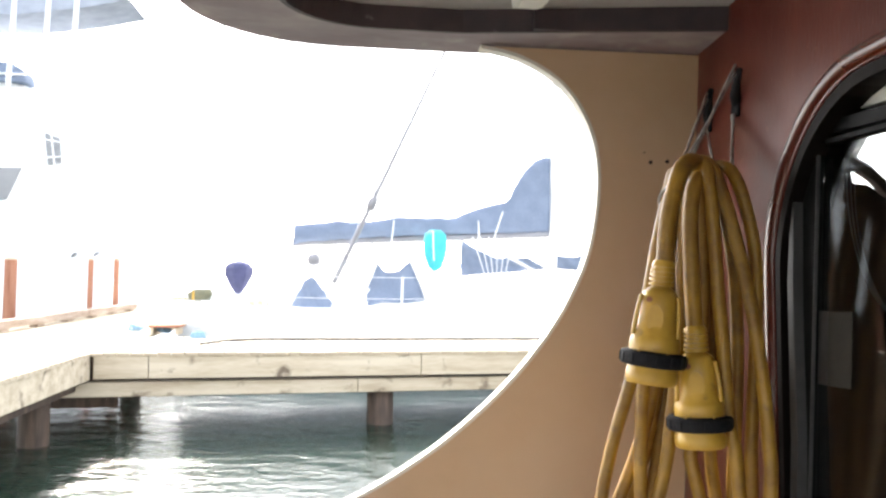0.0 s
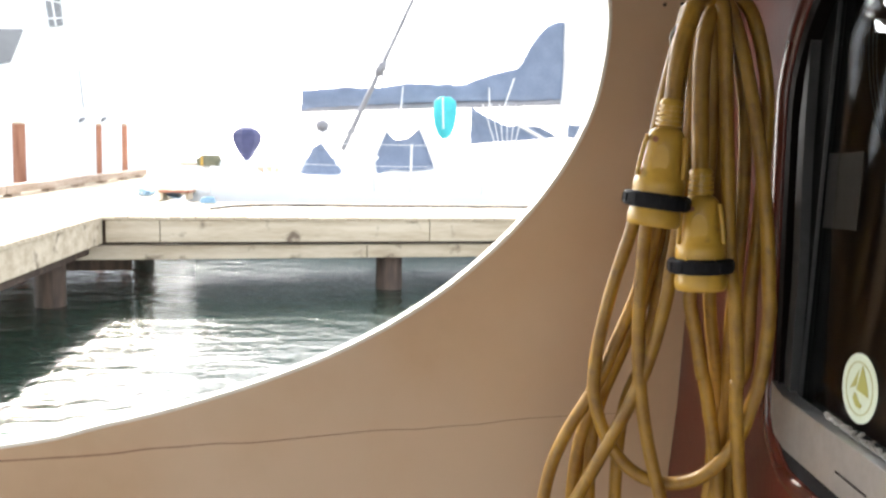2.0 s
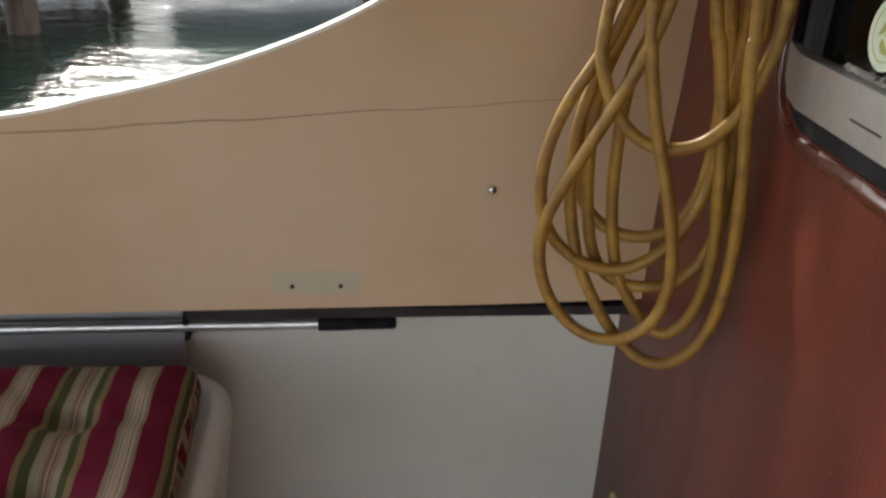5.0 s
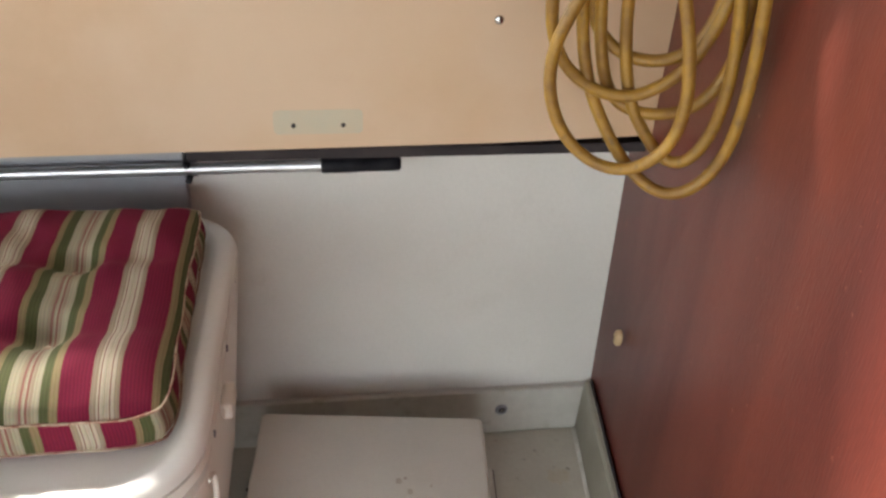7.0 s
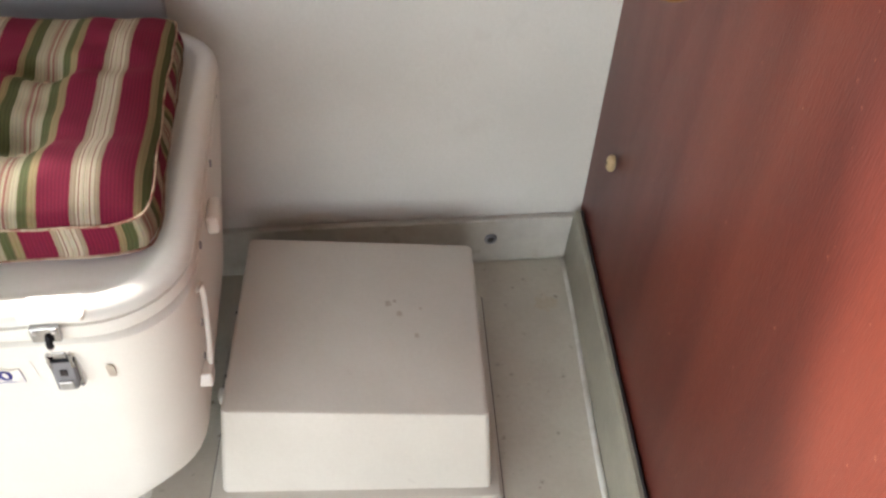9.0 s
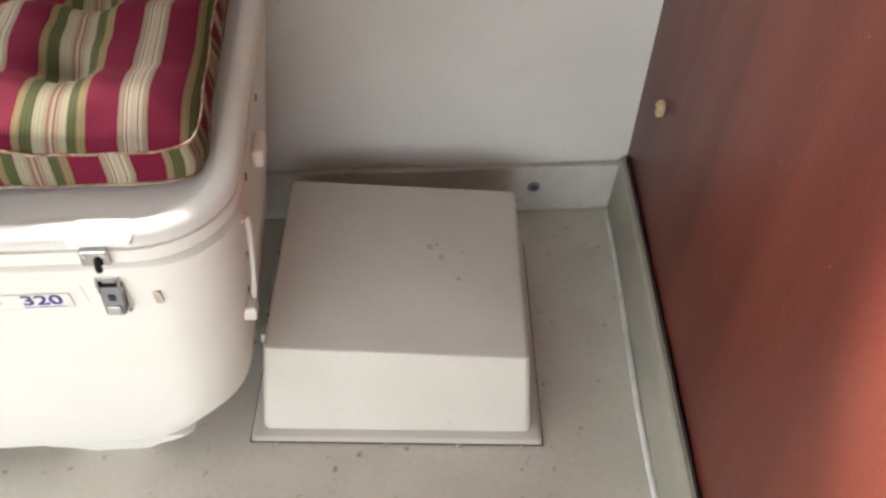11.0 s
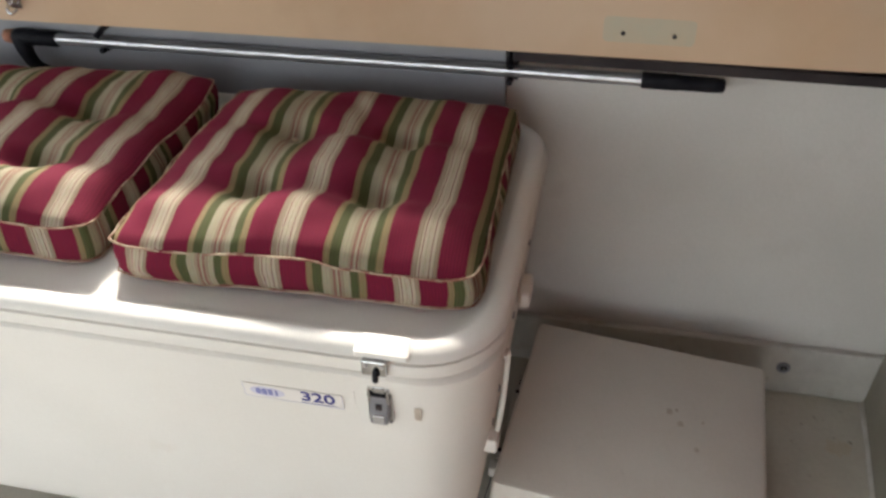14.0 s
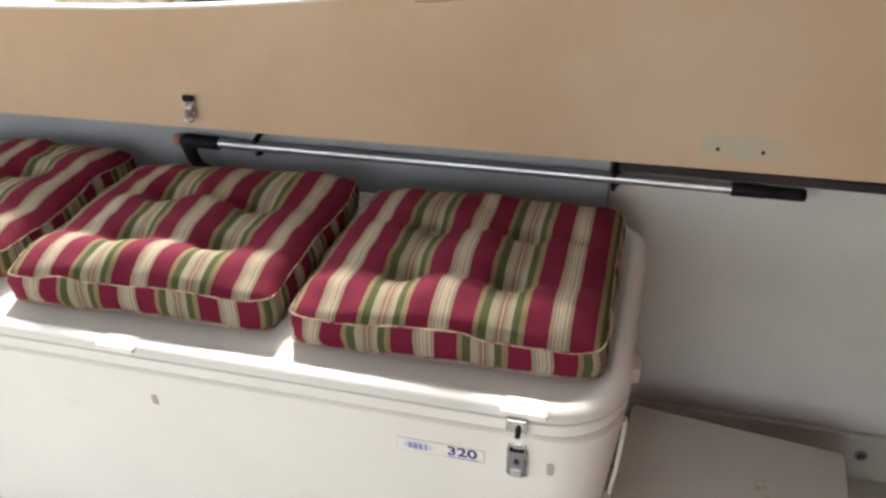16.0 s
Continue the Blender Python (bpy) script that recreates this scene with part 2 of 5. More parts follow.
def water():
    m = bpy.data.materials.new("harbour_water")
    m.use_nodes = True
    n, l = links_of(m)
    b = n["Principled BSDF"]
    b.inputs["Base Color"].default_value = (0.010, 0.027, 0.020, 1)
    b.inputs["Roughness"].default_value = 0.06
    b.inputs["IOR"].default_value = 1.5
    tc = n.new("ShaderNodeTexCoord")
    mp = n.new("ShaderNodeMapping")
    mp.inputs["Scale"].default_value = (0.8, 1.25, 1)
    l.new(tc.outputs["Object"], mp.inputs["Vector"])
    a = n.new("ShaderNodeTexNoise")
    a.inputs["Scale"].default_value, a.inputs["Detail"].default_value = 2.6, 4
    c = n.new("ShaderNodeTexNoise")
    c.inputs["Scale"].default_value, c.inputs["Detail"].default_value = 11.0, 5
    l.new(mp.outputs[0], a.inputs["Vector"])
    l.new(mp.outputs[0], c.inputs["Vector"])
    s = n.new("ShaderNodeMath")
    s.operation = "MULTIPLY_ADD"
    l.new(c.outputs["Fac"], s.inputs[0])
    s.inputs[1].default_value = 0.35
    l.new(a.outputs["Fac"], s.inputs[2])
    bp = n.new("ShaderNodeBump")
    bp.inputs["Strength"].default_value, bp.inputs["Distance"].default_value = 0.8, 0.085
    l.new(s.outputs[0], bp.inputs["Height"])
    l.new(bp.outputs[0], b.inputs["Normal"])
    return m


M_WATER = water()


# ---- mesh helpers ----
def finish(bm, name, material, smooth=False, auto=None):
    bmesh.ops.recalc_face_normals(bm, faces=bm.faces)
    me = bpy.data.meshes.new(name)
    if smooth or auto:
        for fc in bm.faces:
            fc.smooth = True
    if auto:
        for e in bm.edges:
            if len(e.link_faces) == 2 and e.calc_face_angle(0) > radians(auto):
                e.smooth = False
    bm.to_mesh(me)
    bm.free()
    me.materials.append(material)
    return me


def part(name, bm, material, parent=None, label="", smooth=False, auto=None):
    """One mesh object, under a thing or a part where a parent is given."""
    ob = new(name, finish(bm, name, material, smooth, auto))
    if parent is not None:
        ob.parent = parent
    return tagged(ob, label)


def thing(name, label, category, at=(0, 0, 0), rz=0.0, group="", kind=""):
    e = new(name)
    e.matrix_basis = pose(*at, 0, 0, rz)
    e.empty_display_size = 0.05
    return tagged(e, label, category, group, kind)


def box(a, b, bevel=0.0, seg=2, bm=None):
    bm = bm or bmesh.new()
    r = bmesh.ops.create_cube(bm, size=1)["verts"]
    for v in r:
        v.co = Vector([a[i] + (v.co[i] + 0.5) * (b[i] - a[i]) for i in range(3)])
    if bevel:
        es = list({e for v in r for e in v.link_edges})
        bmesh.ops.bevel(bm, geom=es, offset=bevel, segments=seg, affect="EDGES", profile=0.5)
    return bm


def cyl(p, q, r1, r2=None, seg=16, bm=None, caps=True):
    bm = bm or bmesh.new()
    p, q = Vector(p), Vector(q)
    d = q - p
    r = bmesh.ops.create_cone(bm, cap_ends=caps, segments=seg, radius1=r1, radius2=r1 if r2 is None else r2, depth=d.length)["verts"]
    m = Matrix.Translation((p + q) / 2) @ d.to_track_quat("Z", "Y").to_matrix().to_4x4()
    bmesh.ops.transform(bm, matrix=m, verts=r)
    return bm


def tube(points, r, seg=10, closed=False, bm=None, cuts=6):
    """A round tube along a smooth line through the points."""
    bm = bm or bmesh.new()
    P = [Vector(p) for p in points]
    n = len(P)
    line = []
    spans = n if closed else n - 1
    for i in range(spans):
        a, b, c, d = (P[(i + k) % n] if closed else P[min(max(i + k, 0), n - 1)] for k in (-1, 0, 1, 2))
        for s in range(cuts):
            t = s / cuts
            line.append(0.5 * (2 * b + (c - a) * t + (2 * a - 5 * b + 4 * c - d) * t * t + (3 * b - a - 3 * c + d) * t ** 3))
    if not closed:
        line.append(P[-1])
    rings, up = [], None
    m = len(line)
    for i, p in enumerate(line):
        t = (line[(i + 1) % m] - line[i - 1]) if closed else (line[min(i + 1, m - 1)] - line[max(i - 1, 0)])
        t.normalize()
        if up is None:
            up = t.orthogonal().normalized()
        up = (up - t * up.dot(t)).normalized()
        side = t.cross(up)
        rad = r(i / (m - 1)) if callable(r) else r
        rings.append([bm.verts.new(p + rad * (math.cos(2 * math.pi * k / seg) * up + math.sin(2 * math.pi * k / seg) * side)) for k in range(seg)])
    for i in range(m if closed else m - 1):
        A, B = rings[i], rings[(i + 1) % m]
        for k in range(seg):
            bm.faces.new((A[k], A[(k + 1) % seg], B[(k + 1) % seg], B[k]))
    if not closed:
        bm.faces.new(rings[0][::-1])
        bm.faces.new(rings[-1])
    return bm


def lathe(profile, seg=28, m=None, bm=None):
    """A turned body from (radius, height) pairs, about z."""
    bm = bm or bmesh.new()
    rings = []
    for r, z in profile:
        rings.append([bm.verts.new((r * math.cos(2 * math.pi * k / seg), r * math.sin(2 * math.pi * k / seg), z)) for k in range(seg)])
    for A, B in zip(rings, rings[1:]):
        for k in range(seg):
            bm.faces.new((A[k], A[(k + 1) % seg], B[(k + 1) % seg], B[k]))
    bm.faces.new(rings[0][::-1])
    bm.faces.new(rings[-1])
    if m is not None:
        bmesh.ops.transform(bm, matrix=m, verts=[v for r in rings for v in r])
    return bm


def slab(outline, put, depth, holes=(), bm=None):
    """A plate from a flat outline with holes: put(u, v, w) sets a point, w running from 0 to depth."""
    bm = bm or bmesh.new()
    front = []
    edges = []
    for loop in (outline, *holes):
        vs = [bm.verts.new((u, v, 0)) for u, v in loop]
        edges += [bm.edges.new((vs[i], vs[(i + 1) % len(vs)])) for i in range(len(vs))]
        front.append(vs)
    bmesh.ops.triangle_fill(bm, edges=edges, use_beauty=True, normal=(0, 0, 1))
    back = {}
    for v in list(bm.verts):
        back[v] = bm.verts.new((v.co.x, v.co.y, depth))
    for fc in list(bm.faces):
        bm.faces.new([back[v] for v in reversed(fc.verts)])
    for vs in front:
        for i in range(len(vs)):
            a, b = vs[i], vs[(i + 1) % len(vs)]
            bm.faces.new((a, b, back[b], back[a]))
    for v in bm.verts:
        v.co = put(*v.co)
    return bm


def rounded(u0, u1, v0, v1, r, seg=8):
    """A rectangle with rounded corners; r: one radius, or four from the low corner on."""
    r = (r,) * 4 if not isinstance(r, tuple) else r
    out = []
    for (cu, cv, a), q in zip(((u0, v0, 180), (u1, v0, 270), (u1, v1, 0), (u0, v1, 90)), r):
        x = cu + q if cu == u0 else cu - q
        y = cv + q if cv == v0 else cv - q
        for k in range(seg + 1):
            w = radians(a + 90 * k / seg)
            out.append((x + q * math.cos(w), y + q * math.sin(w)))
    return out


def text_mesh(body, size, material, m, parent, name="lettering", label=""):
    cu = bpy.data.curves.new(name, "FONT")
    cu.body, cu.size, cu.extrude, cu.align_x, cu.align_y, cu.offset = body, size, 0.0004, "CENTER", "CENTER", size * 0.012
    tmp = new("tmp", cu)
    dg = bpy.context.evaluated_depsgraph_get()
    me = bpy.data.meshes.new_from_object(tmp.evaluated_get(dg))
    bpy.data.objects.remove(tmp)
    bpy.data.curves.remove(cu)
    me.materials.clear()
    me.materials.append(material)
    ob = new(name, me)
    ob.parent = parent
    ob.matrix_basis = m
    return tagged(ob, label)


# ---- the boat's side deck: structure ----
def rx(y, z):
    """The face of the cabin side, which runs a little askew and leans out above."""
    return 0.563 + 0.1 * (y - 1.3) + 0.02 * max(0.0, z - 0.8) - 0.009 * min(1.0, max(0.0, (1.15 - z) / 0.2))


def on_cabin(u, v, w):
    return Vector((rx(u, v) + w, u, v))


def smooth_line(pts, cuts=5):
    out = []
    P = [Vector((*p, 0)) for p in pts]
    for i in range(len(P) - 1):
        a, b, c, d = P[max(i - 1, 0)], P[i], P[i + 1], P[min(i + 2, len(P) - 1)]
        for s in range(cuts):
            t = s / cuts
            q = 0.5 * (2 * b + (c - a) * t + (2 * a - 5 * b + 4 * c - d) * t * t + (3 * b - a - 3 * c + d) * t ** 3)
            out.append((q.x, q.y))
    out.append(pts[-1])
    return out


WIN = dict(u0=0.10, u1=0.975, v0=1.180, v1=1.770)


def window_outline(inset, seg=12):
    """The opening: a round arch whose forward jamb draws in towards the sill."""
    i = inset
    line = rounded(WIN["u0"] + i, WIN["u1"] - i, WIN["v0"] + i, WIN["v1"] - i, (0.075 - i * 0.4, 0.075 - i * 0.4, 0.206 - i * 0.6, 0.206 - i * 0.6), seg)
    return [(u - (0.12 * max(0.0, 1.60 - v) if u > 0.6 else 0.0), v) for u, v in line]


deck = part("floor", slab([(-3.2, -2.2), (0.36, -2.2), (0.565, 1.376), (-3.2, 1.376)], lambda u, v, w: Vector((u, v, -w)), 0.06), M_FLOOR)
tagged(deck, "worn off-white painted boat deck with dirt specks", "floor", kind="structure")
hull = part("wall_hull", box((-3.2, 1.395, -0.06), (0.60, 1.435, 0.80)), M_WHITE_WALL)
tagged(hull, "off-white painted inside of the bulwark", "wall", kind="structure")
kick = part("baseboard", box((-3.2, 1.377, 0.0), (0.566, 1.3945, 0.121), 0.004), M_KICK)
tagged(kick, "low grey-white ledge along the foot of the bulwark", "baseboard", kind="structure")
soffit = part("trim", box((-3.2, 1.307, 0.80), (0.585, 1.435, 0.82)), M_DARK)
tagged(soffit, "dark board under the wind panel", "trim", kind="structure")

# grey strip set before the bulwark, darker than the wall beside it
tagged(part("trim", box((-3.2, 1.374, 0.48), (-0.228, 1.3945, 0.799), 0.003), mat("dark_grey_face", (0.315, 0.315, 0.325), (0.275, 0.276, 0.286), rough=0.6, scale=5)), "dark grey strip over the bulwark behind the cooler and boat hook", "trim", kind="structure")

# cabin side with the window's opening through it
side = part("wall_cabin", slab([(-2.2, 0.0), (1.394, 0.0), (1.394, 0.8), (1.394, 0.95), (1.394, 1.15), (1.394, 2.0), (-2.2, 2.0), (-2.2, 1.15), (-2.2, 0.95), (-2.2, 0.8)], on_cabin, 0.04, [window_outline(0.0)]), M_RED)
tagged(side, "varnished red mahogany cabin side, scratched and faded", "wall", kind="structure")
board = bmesh.new()
vs = []
for y in (-2.2, 1.376):
    x = rx(y, 0)
    vs.append([board.verts.new(c) for c in ((x - 0.024, y, 0.0), (x - 0.018, y, 0.134), (x - 0.014, y, 0.139), (x - 0.001, y, 0.139), (x - 0.001, y, 0.0))])
for k in range(5):
    board.faces.new((vs[0][k], vs[0][(k + 1) % 5], vs[1][(k + 1) % 5], vs[1][k]))
board.faces.new(vs[0])
board.faces.new(vs[1][::-1])
tagged(part("trim", board, M_TRIM), "grey-green painted board along the foot of the cabin side", "trim", kind="structure")
tagged(part("trim", tube([(rx(-2.2, 0) - 0.004, -2.2, 0.141), (rx(-0.5, 0) - 0.004, -0.5, 0.141), (rx(1.37, 0) - 0.004, 1.37, 0.1405)], 0.0032, 8), M_DARK), "dark joint above the foot board", "trim", kind="structure")
bead = [(rx(y, 0) - 0.027 - 0.003 * math.sin(y * 9), y, 0.001) for y in (-2.2, -1.2, -0.2, 0.3, 0.6, 0.8, 1.0, 1.2, 1.372)]
tagged(part("trim", tube(bead, 0.0062, 8), M_CAULK, smooth=True), "white sealant bead between deck and foot board", "trim", kind="structure")

M_CRACK = mat("cracked_paint_line", (0.30, 0.16, 0.10), (0.2, 0.1, 0.07), rough=0.7, scale=40)
# tan wind panel with its sweeping cut-out
sweep = smooth_line([(0.235, 1.912), (0.300, 1.898), (0.368, 1.858), (0.412, 1.790), (0.426, 1.710), (0.415, 1.612), (0.391, 1.543), (0.350, 1.470), (0.288, 1.393), (0.205, 1.316), (0.120, 1.256), (0.036, 1.210), (-0.048, 1.174), (-0.135, 1.143), (-0.220, 1.117), (-0.310, 1.095), (-0.470, 1.061), (-1.0, 1.003), (-1.52, 0.978), (-2.7, 0.955)], 5)
foot = lambda x: 0.7515 + 0.010 * x
outline = [(-2.7, foot(-2.7)), (0.3, foot(0.3)), (rx(1.286, 0.78) + 0.004, 0.762), (rx(1.286, 1.915) + 0.004, 1.915)] + sweep
panel = part("wall_panel", slab(outline, lambda u, v, w: Vector((u, 1.286 + w, v)), 0.020), M_BEIGE)
tagged(panel, "tan painted wooden wind panel with a sweeping cut-out", "wall panel", kind="structure")
edge = bmesh.new()
ring = []
for i, (u, v) in enumerate(sweep):
    a, b = sweep[max(i - 1, 0)], sweep[min(i + 1, len(sweep) - 1)]
    t = Vector((b[0] - a[0], b[1] - a[1])).normalized()
    nrm = Vector((t.y, -t.x))
    if nrm.y < 0 and abs(nrm.y) > 0.3 and u < 0.3 and v < 1.6:
        nrm = -nrm
    p, q = (u + nrm.x * 0.0035, v + nrm.y * 0.0035), (u - nrm.x * 0.002, v - nrm.y * 0.002)
    ring.append([edge.verts.new((c[0], y, c[1])) for c, y in ((p, 1.285), (p, 1.309), (q, 1.309), (q, 1.285))])
for A, B in zip(ring, ring[1:]):
    for k in range(4):
        edge.faces.new((A[k], A[(k + 1) % 4], B[(k + 1) % 4], B[k]))
edge.faces.new(ring[0])
edge.faces.new(ring[-1][::-1])
part("edge_band", edge, M_BEIGE_EDGE, panel, "white painted edge of the cut-out")
part("seam", tube([(x, 1.2858, 1.0765 + 0.078 * x + 0.0016 * math.sin(x * 23) + 0.0009 * math.sin(x * 71)) for x in [-0.60 + 0.05 * k for k in range(23)]], lambda s: 0.0011 * (1.15 - 0.8 * s), 6, cuts=3), M_CRACK, panel, "hairline crack in the paint")
for x, z, r in ((0.507, 1.742, 0.0028), (0.534, 1.744, 0.0030), (0.4965, 1.757, 0.0014), (0.4955, 1.215, 0.002)):
    part("screw_hole", cyl((x, 1.2835, z), (x, 1.288, z), r, seg=10), M_DARK, panel)
patch = part("filler_patch", slab(rounded(-0.066, 0.074, 0.777, 0.818, 0.008), lambda u, v, w: Vector((u, 1.2853 + w, v)), 0.002), M_PATCH, panel, "grey-green filler patch where a fitting was removed")
for x in (-0.035, 0.043):
    part("screw_hole", cyl((x, 1.2835, 0.792), (x, 1.288, 0.792), 0.0036, seg=12), M_DARK, patch)
lip = part("trim", box((-0.206, 1.287, 0.731), (0.550, 1.36, 0.7485), 0.002), M_DARK)
tagged(lip, "dark rubber strip under the wind panel", "trim", kind="structure")
tagged(part("trim", box((-0.19, 1.333, 0.713), (0.02, 1.347, 0.719), 0.001), M_ALU), "thin aluminium strip behind the boat hook", "trim", kind="structure")

# roof overhang with a rounded corner
def roof_line(d):
    """The roof's plan, drawn in by d: a bay reaches out past the wind panel beside the cabin, its edge a little askew."""
    r = 0.215 - 0.7 * d
    x, y = -0.195 + d * 1.2, 1.352 - d
    arc = [(x + r - r * math.sin(radians(a)), y - r + r * math.cos(radians(a))) for a in range(0, 91, 9)]
    return [(0.80 - d, -2.2 + d), (0.80 - d, y - 0.04 - 0.6 * d), (0.2, y)] + arc + [(-0.30, 1.10 - d), (-0.6, 1.13 - d), (-1.0, 1.175 - d), (-2.2, 1.30 - d), (-3.3 + d, 1.30 - d), (-3.3 + d, -2.2 + d)]


roof_out, roof_in = roof_line(0.0), roof_line(0.11)
rim = part("roof_rim", slab(roof_out, lambda u, v, w: Vector((u, v, 1.917 + w)), 0.09, [roof_in]), M_RIM)
tagged(rim, "weathered grey-purple wooden roof edge", "roof", kind="structure")
# inner face of the rim, much darker than its outside, with pale flecks
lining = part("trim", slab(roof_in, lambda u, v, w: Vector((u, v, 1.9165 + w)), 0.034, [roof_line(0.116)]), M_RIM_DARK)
tagged(lining, "dark inner face of the roof edge, peeling", "trim", kind="structure")
ceil = part("ceiling", slab(roof_line(0.02), lambda u, v, w: Vector((u, v, 1.951 + w)), 0.07), M_CEIL)
tagged(ceil, "grey painted underside of the roof", "ceiling", kind="structure")
# unseen overhang, added only to keep high sky light off the deck
over = part("sky_blocker", slab([(1.375, 2.06), (2.10, 2.325), (2.10, 2.385), (1.375, 2.12)], lambda u, v, w: Vector((-3.3 + w, u, v)), 4.1), M_CEIL)
tagged(over, "unseen grey overhang added to block sky light over the deck", "ceiling", kind="structure")
# two low walls out of view, added to limit light from aft and port
aft = part("wall_aft_unseen", box((-3.24, -2.26, -0.06), (0.40, -2.2, 0.10)), M_WHITE_WALL)
tagged(aft, "unseen off-white wall added behind the deck to shape the light", "wall", kind="structure")
end = part("wall_end_unseen", box((-3.26, -2.2, -0.06), (-3.2, 1.43, 0.60)), M_WHITE_WALL)
tagged(end, "unseen off-white wall added at the deck's end to shape the light", "wall", kind="structure")
beam = slab([(-0.9, 1.951), (1.17, 1.951), (1.16, 1.932), (1.13, 1.925), (-0.9, 1.925)], lambda u, v, w: Vector((0.262 + w + 0.05 * (1.1 - u), u, v)), 0.034)
tagged(part("trim", beam, M_BEIGE_EDGE), "white painted ceiling batten", "trim", kind="structure")
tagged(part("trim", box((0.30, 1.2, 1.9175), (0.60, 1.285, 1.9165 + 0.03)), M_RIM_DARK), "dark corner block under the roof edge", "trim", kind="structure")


# ---- cabin window ----
def ring_plate(i0, i1, w0, w1, bm=None):
    return slab(window_outline(i0), lambda u, v, w: on_cabin(u, v, w0 + w), w1 - w0, [window_outline(i1)], bm)


win = thing("window_1", "arched cabin window in an aluminium frame with dark glass", "window", kind="structure")
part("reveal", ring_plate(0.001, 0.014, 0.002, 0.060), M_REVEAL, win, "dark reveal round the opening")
nose = [on_cabin(u, v, 0.005) for u, v in window_outline(-0.012)]
part("moulding", tube(nose, 0.0115, 16, closed=True, cuts=1), M_MOULD, win, "rounded varnished wooden edge", smooth=True)
bar_top = lambda u: 1.730 + 0.05 * (u - 0.77)
crown = [(u, v) for u, v in window_outline(0.013) if v > bar_top(u)]
part("crown_panel", slab(crown, lambda u, v, w: on_cabin(u, v, 0.034 + w), 0.012), M_LABEL, win, "white panel filling the head of the arch")
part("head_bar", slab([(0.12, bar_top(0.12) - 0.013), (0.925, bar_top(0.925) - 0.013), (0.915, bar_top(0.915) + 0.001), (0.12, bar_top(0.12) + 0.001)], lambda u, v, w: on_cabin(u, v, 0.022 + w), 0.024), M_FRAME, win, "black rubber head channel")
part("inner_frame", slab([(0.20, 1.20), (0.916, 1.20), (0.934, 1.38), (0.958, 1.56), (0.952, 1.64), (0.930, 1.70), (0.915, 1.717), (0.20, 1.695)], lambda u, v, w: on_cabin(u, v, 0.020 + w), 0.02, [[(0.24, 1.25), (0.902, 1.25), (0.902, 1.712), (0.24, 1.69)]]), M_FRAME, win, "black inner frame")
part("glazing_bead", slab(rounded(0.8995, 0.9015, 1.25, 1.715, 0.001, 2), lambda u, v, w: on_cabin(u, v, 0.018 + w), 0.004), M_RAIL, win)
fr = part("side_rail", slab([(0.903, 1.25), (0.910, 1.38), (0.926, 1.50), (0.932, 1.56), (0.938, 1.66), (0.946, 1.61), (0.948, 1.56), (0.938, 1.47), (0.927, 1.38), (0.922, 1.25)], lambda u, v, w: on_cabin(u, v, 0.008 + w), 0.014), M_RAIL, win, "tapering dull grey side rail")
sill = [(0.20, WIN["v0"] + 0.022), (0.880, WIN["v0"] + 0.022), (0.908, WIN["v0"] + 0.030), (0.922, WIN["v0"] + 0.05), (0.926, WIN["v0"] + 0.085), (0.905, WIN["v0"] + 0.080), (0.895, WIN["v0"] + 0.077), (0.20, WIN["v0"] + 0.075)]
part("sill_rail", slab(sill, lambda u, v, w: on_cabin(u, v, -0.004 + w), 0.020), M_ALU, win, "wide aluminium lower rail")
part("gasket", slab([(0.12, WIN["v0"] + 0.001), (0.90, WIN["v0"] + 0.001), (0.93, WIN["v0"] + 0.03), (0.93, WIN["v0"] + 0.05), (0.90, WIN["v0"] + 0.026), (0.12, WIN["v0"] + 0.024)], lambda u, v, w: on_cabin(u, v, 0.001 + w), 0.02), M_RUBBER, win, "black rubber gasket")
pane = part("pane", slab([(0.24, 1.25), (0.901, 1.25), (0.901, 1.712), (0.24, 1.690)], lambda u, v, w: on_cabin(u, v, 0.026 + w), 0.004), M_GLASS, win, "dark reflecting glass")
pane.visible_shadow = False
part("drain_slot", slab(rounded(0.70, 0.76, 1.2225, 1.2245, 0.0009, 3), lambda u, v, w: on_cabin(u, v, -0.005 + w), 0.002), M_DARK, fr)
lint = bmesh.new()
rnd = random.Random(5)
for k in range(260):
    y, z = rnd.uniform(0.56, 0.82), 1.2585 + abs(rnd.gauss(0, 0.003))
    box(on_cabin(y, z, 0.009) - Vector((0.001, 0.0012, 0.001)), on_cabin(y, z, 0.011) + Vector((0.001, rnd.uniform(0.0005, 0.003), rnd.uniform(0, 0.0016))), bm=lint)
part("lint", lint, M_DUST, win, "grey lint caught along the sill")
card = thing("card", "plain grey folded card stuck to the cabin window glass", "card")
part("leaf", slab([(0.8215, 1.450), (0.871, 1.447), (0.8735, 1.527), (0.8225, 1.529)], lambda u, v, w: on_cabin(u, v, 0.023 + w), 0.0015), M_CARD, card)
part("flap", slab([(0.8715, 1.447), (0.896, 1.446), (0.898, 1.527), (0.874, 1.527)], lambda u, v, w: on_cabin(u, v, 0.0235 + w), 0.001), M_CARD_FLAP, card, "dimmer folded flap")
stk = thing("sticker", "round pale green sticker with a gold boat shape on the glass", "sticker")


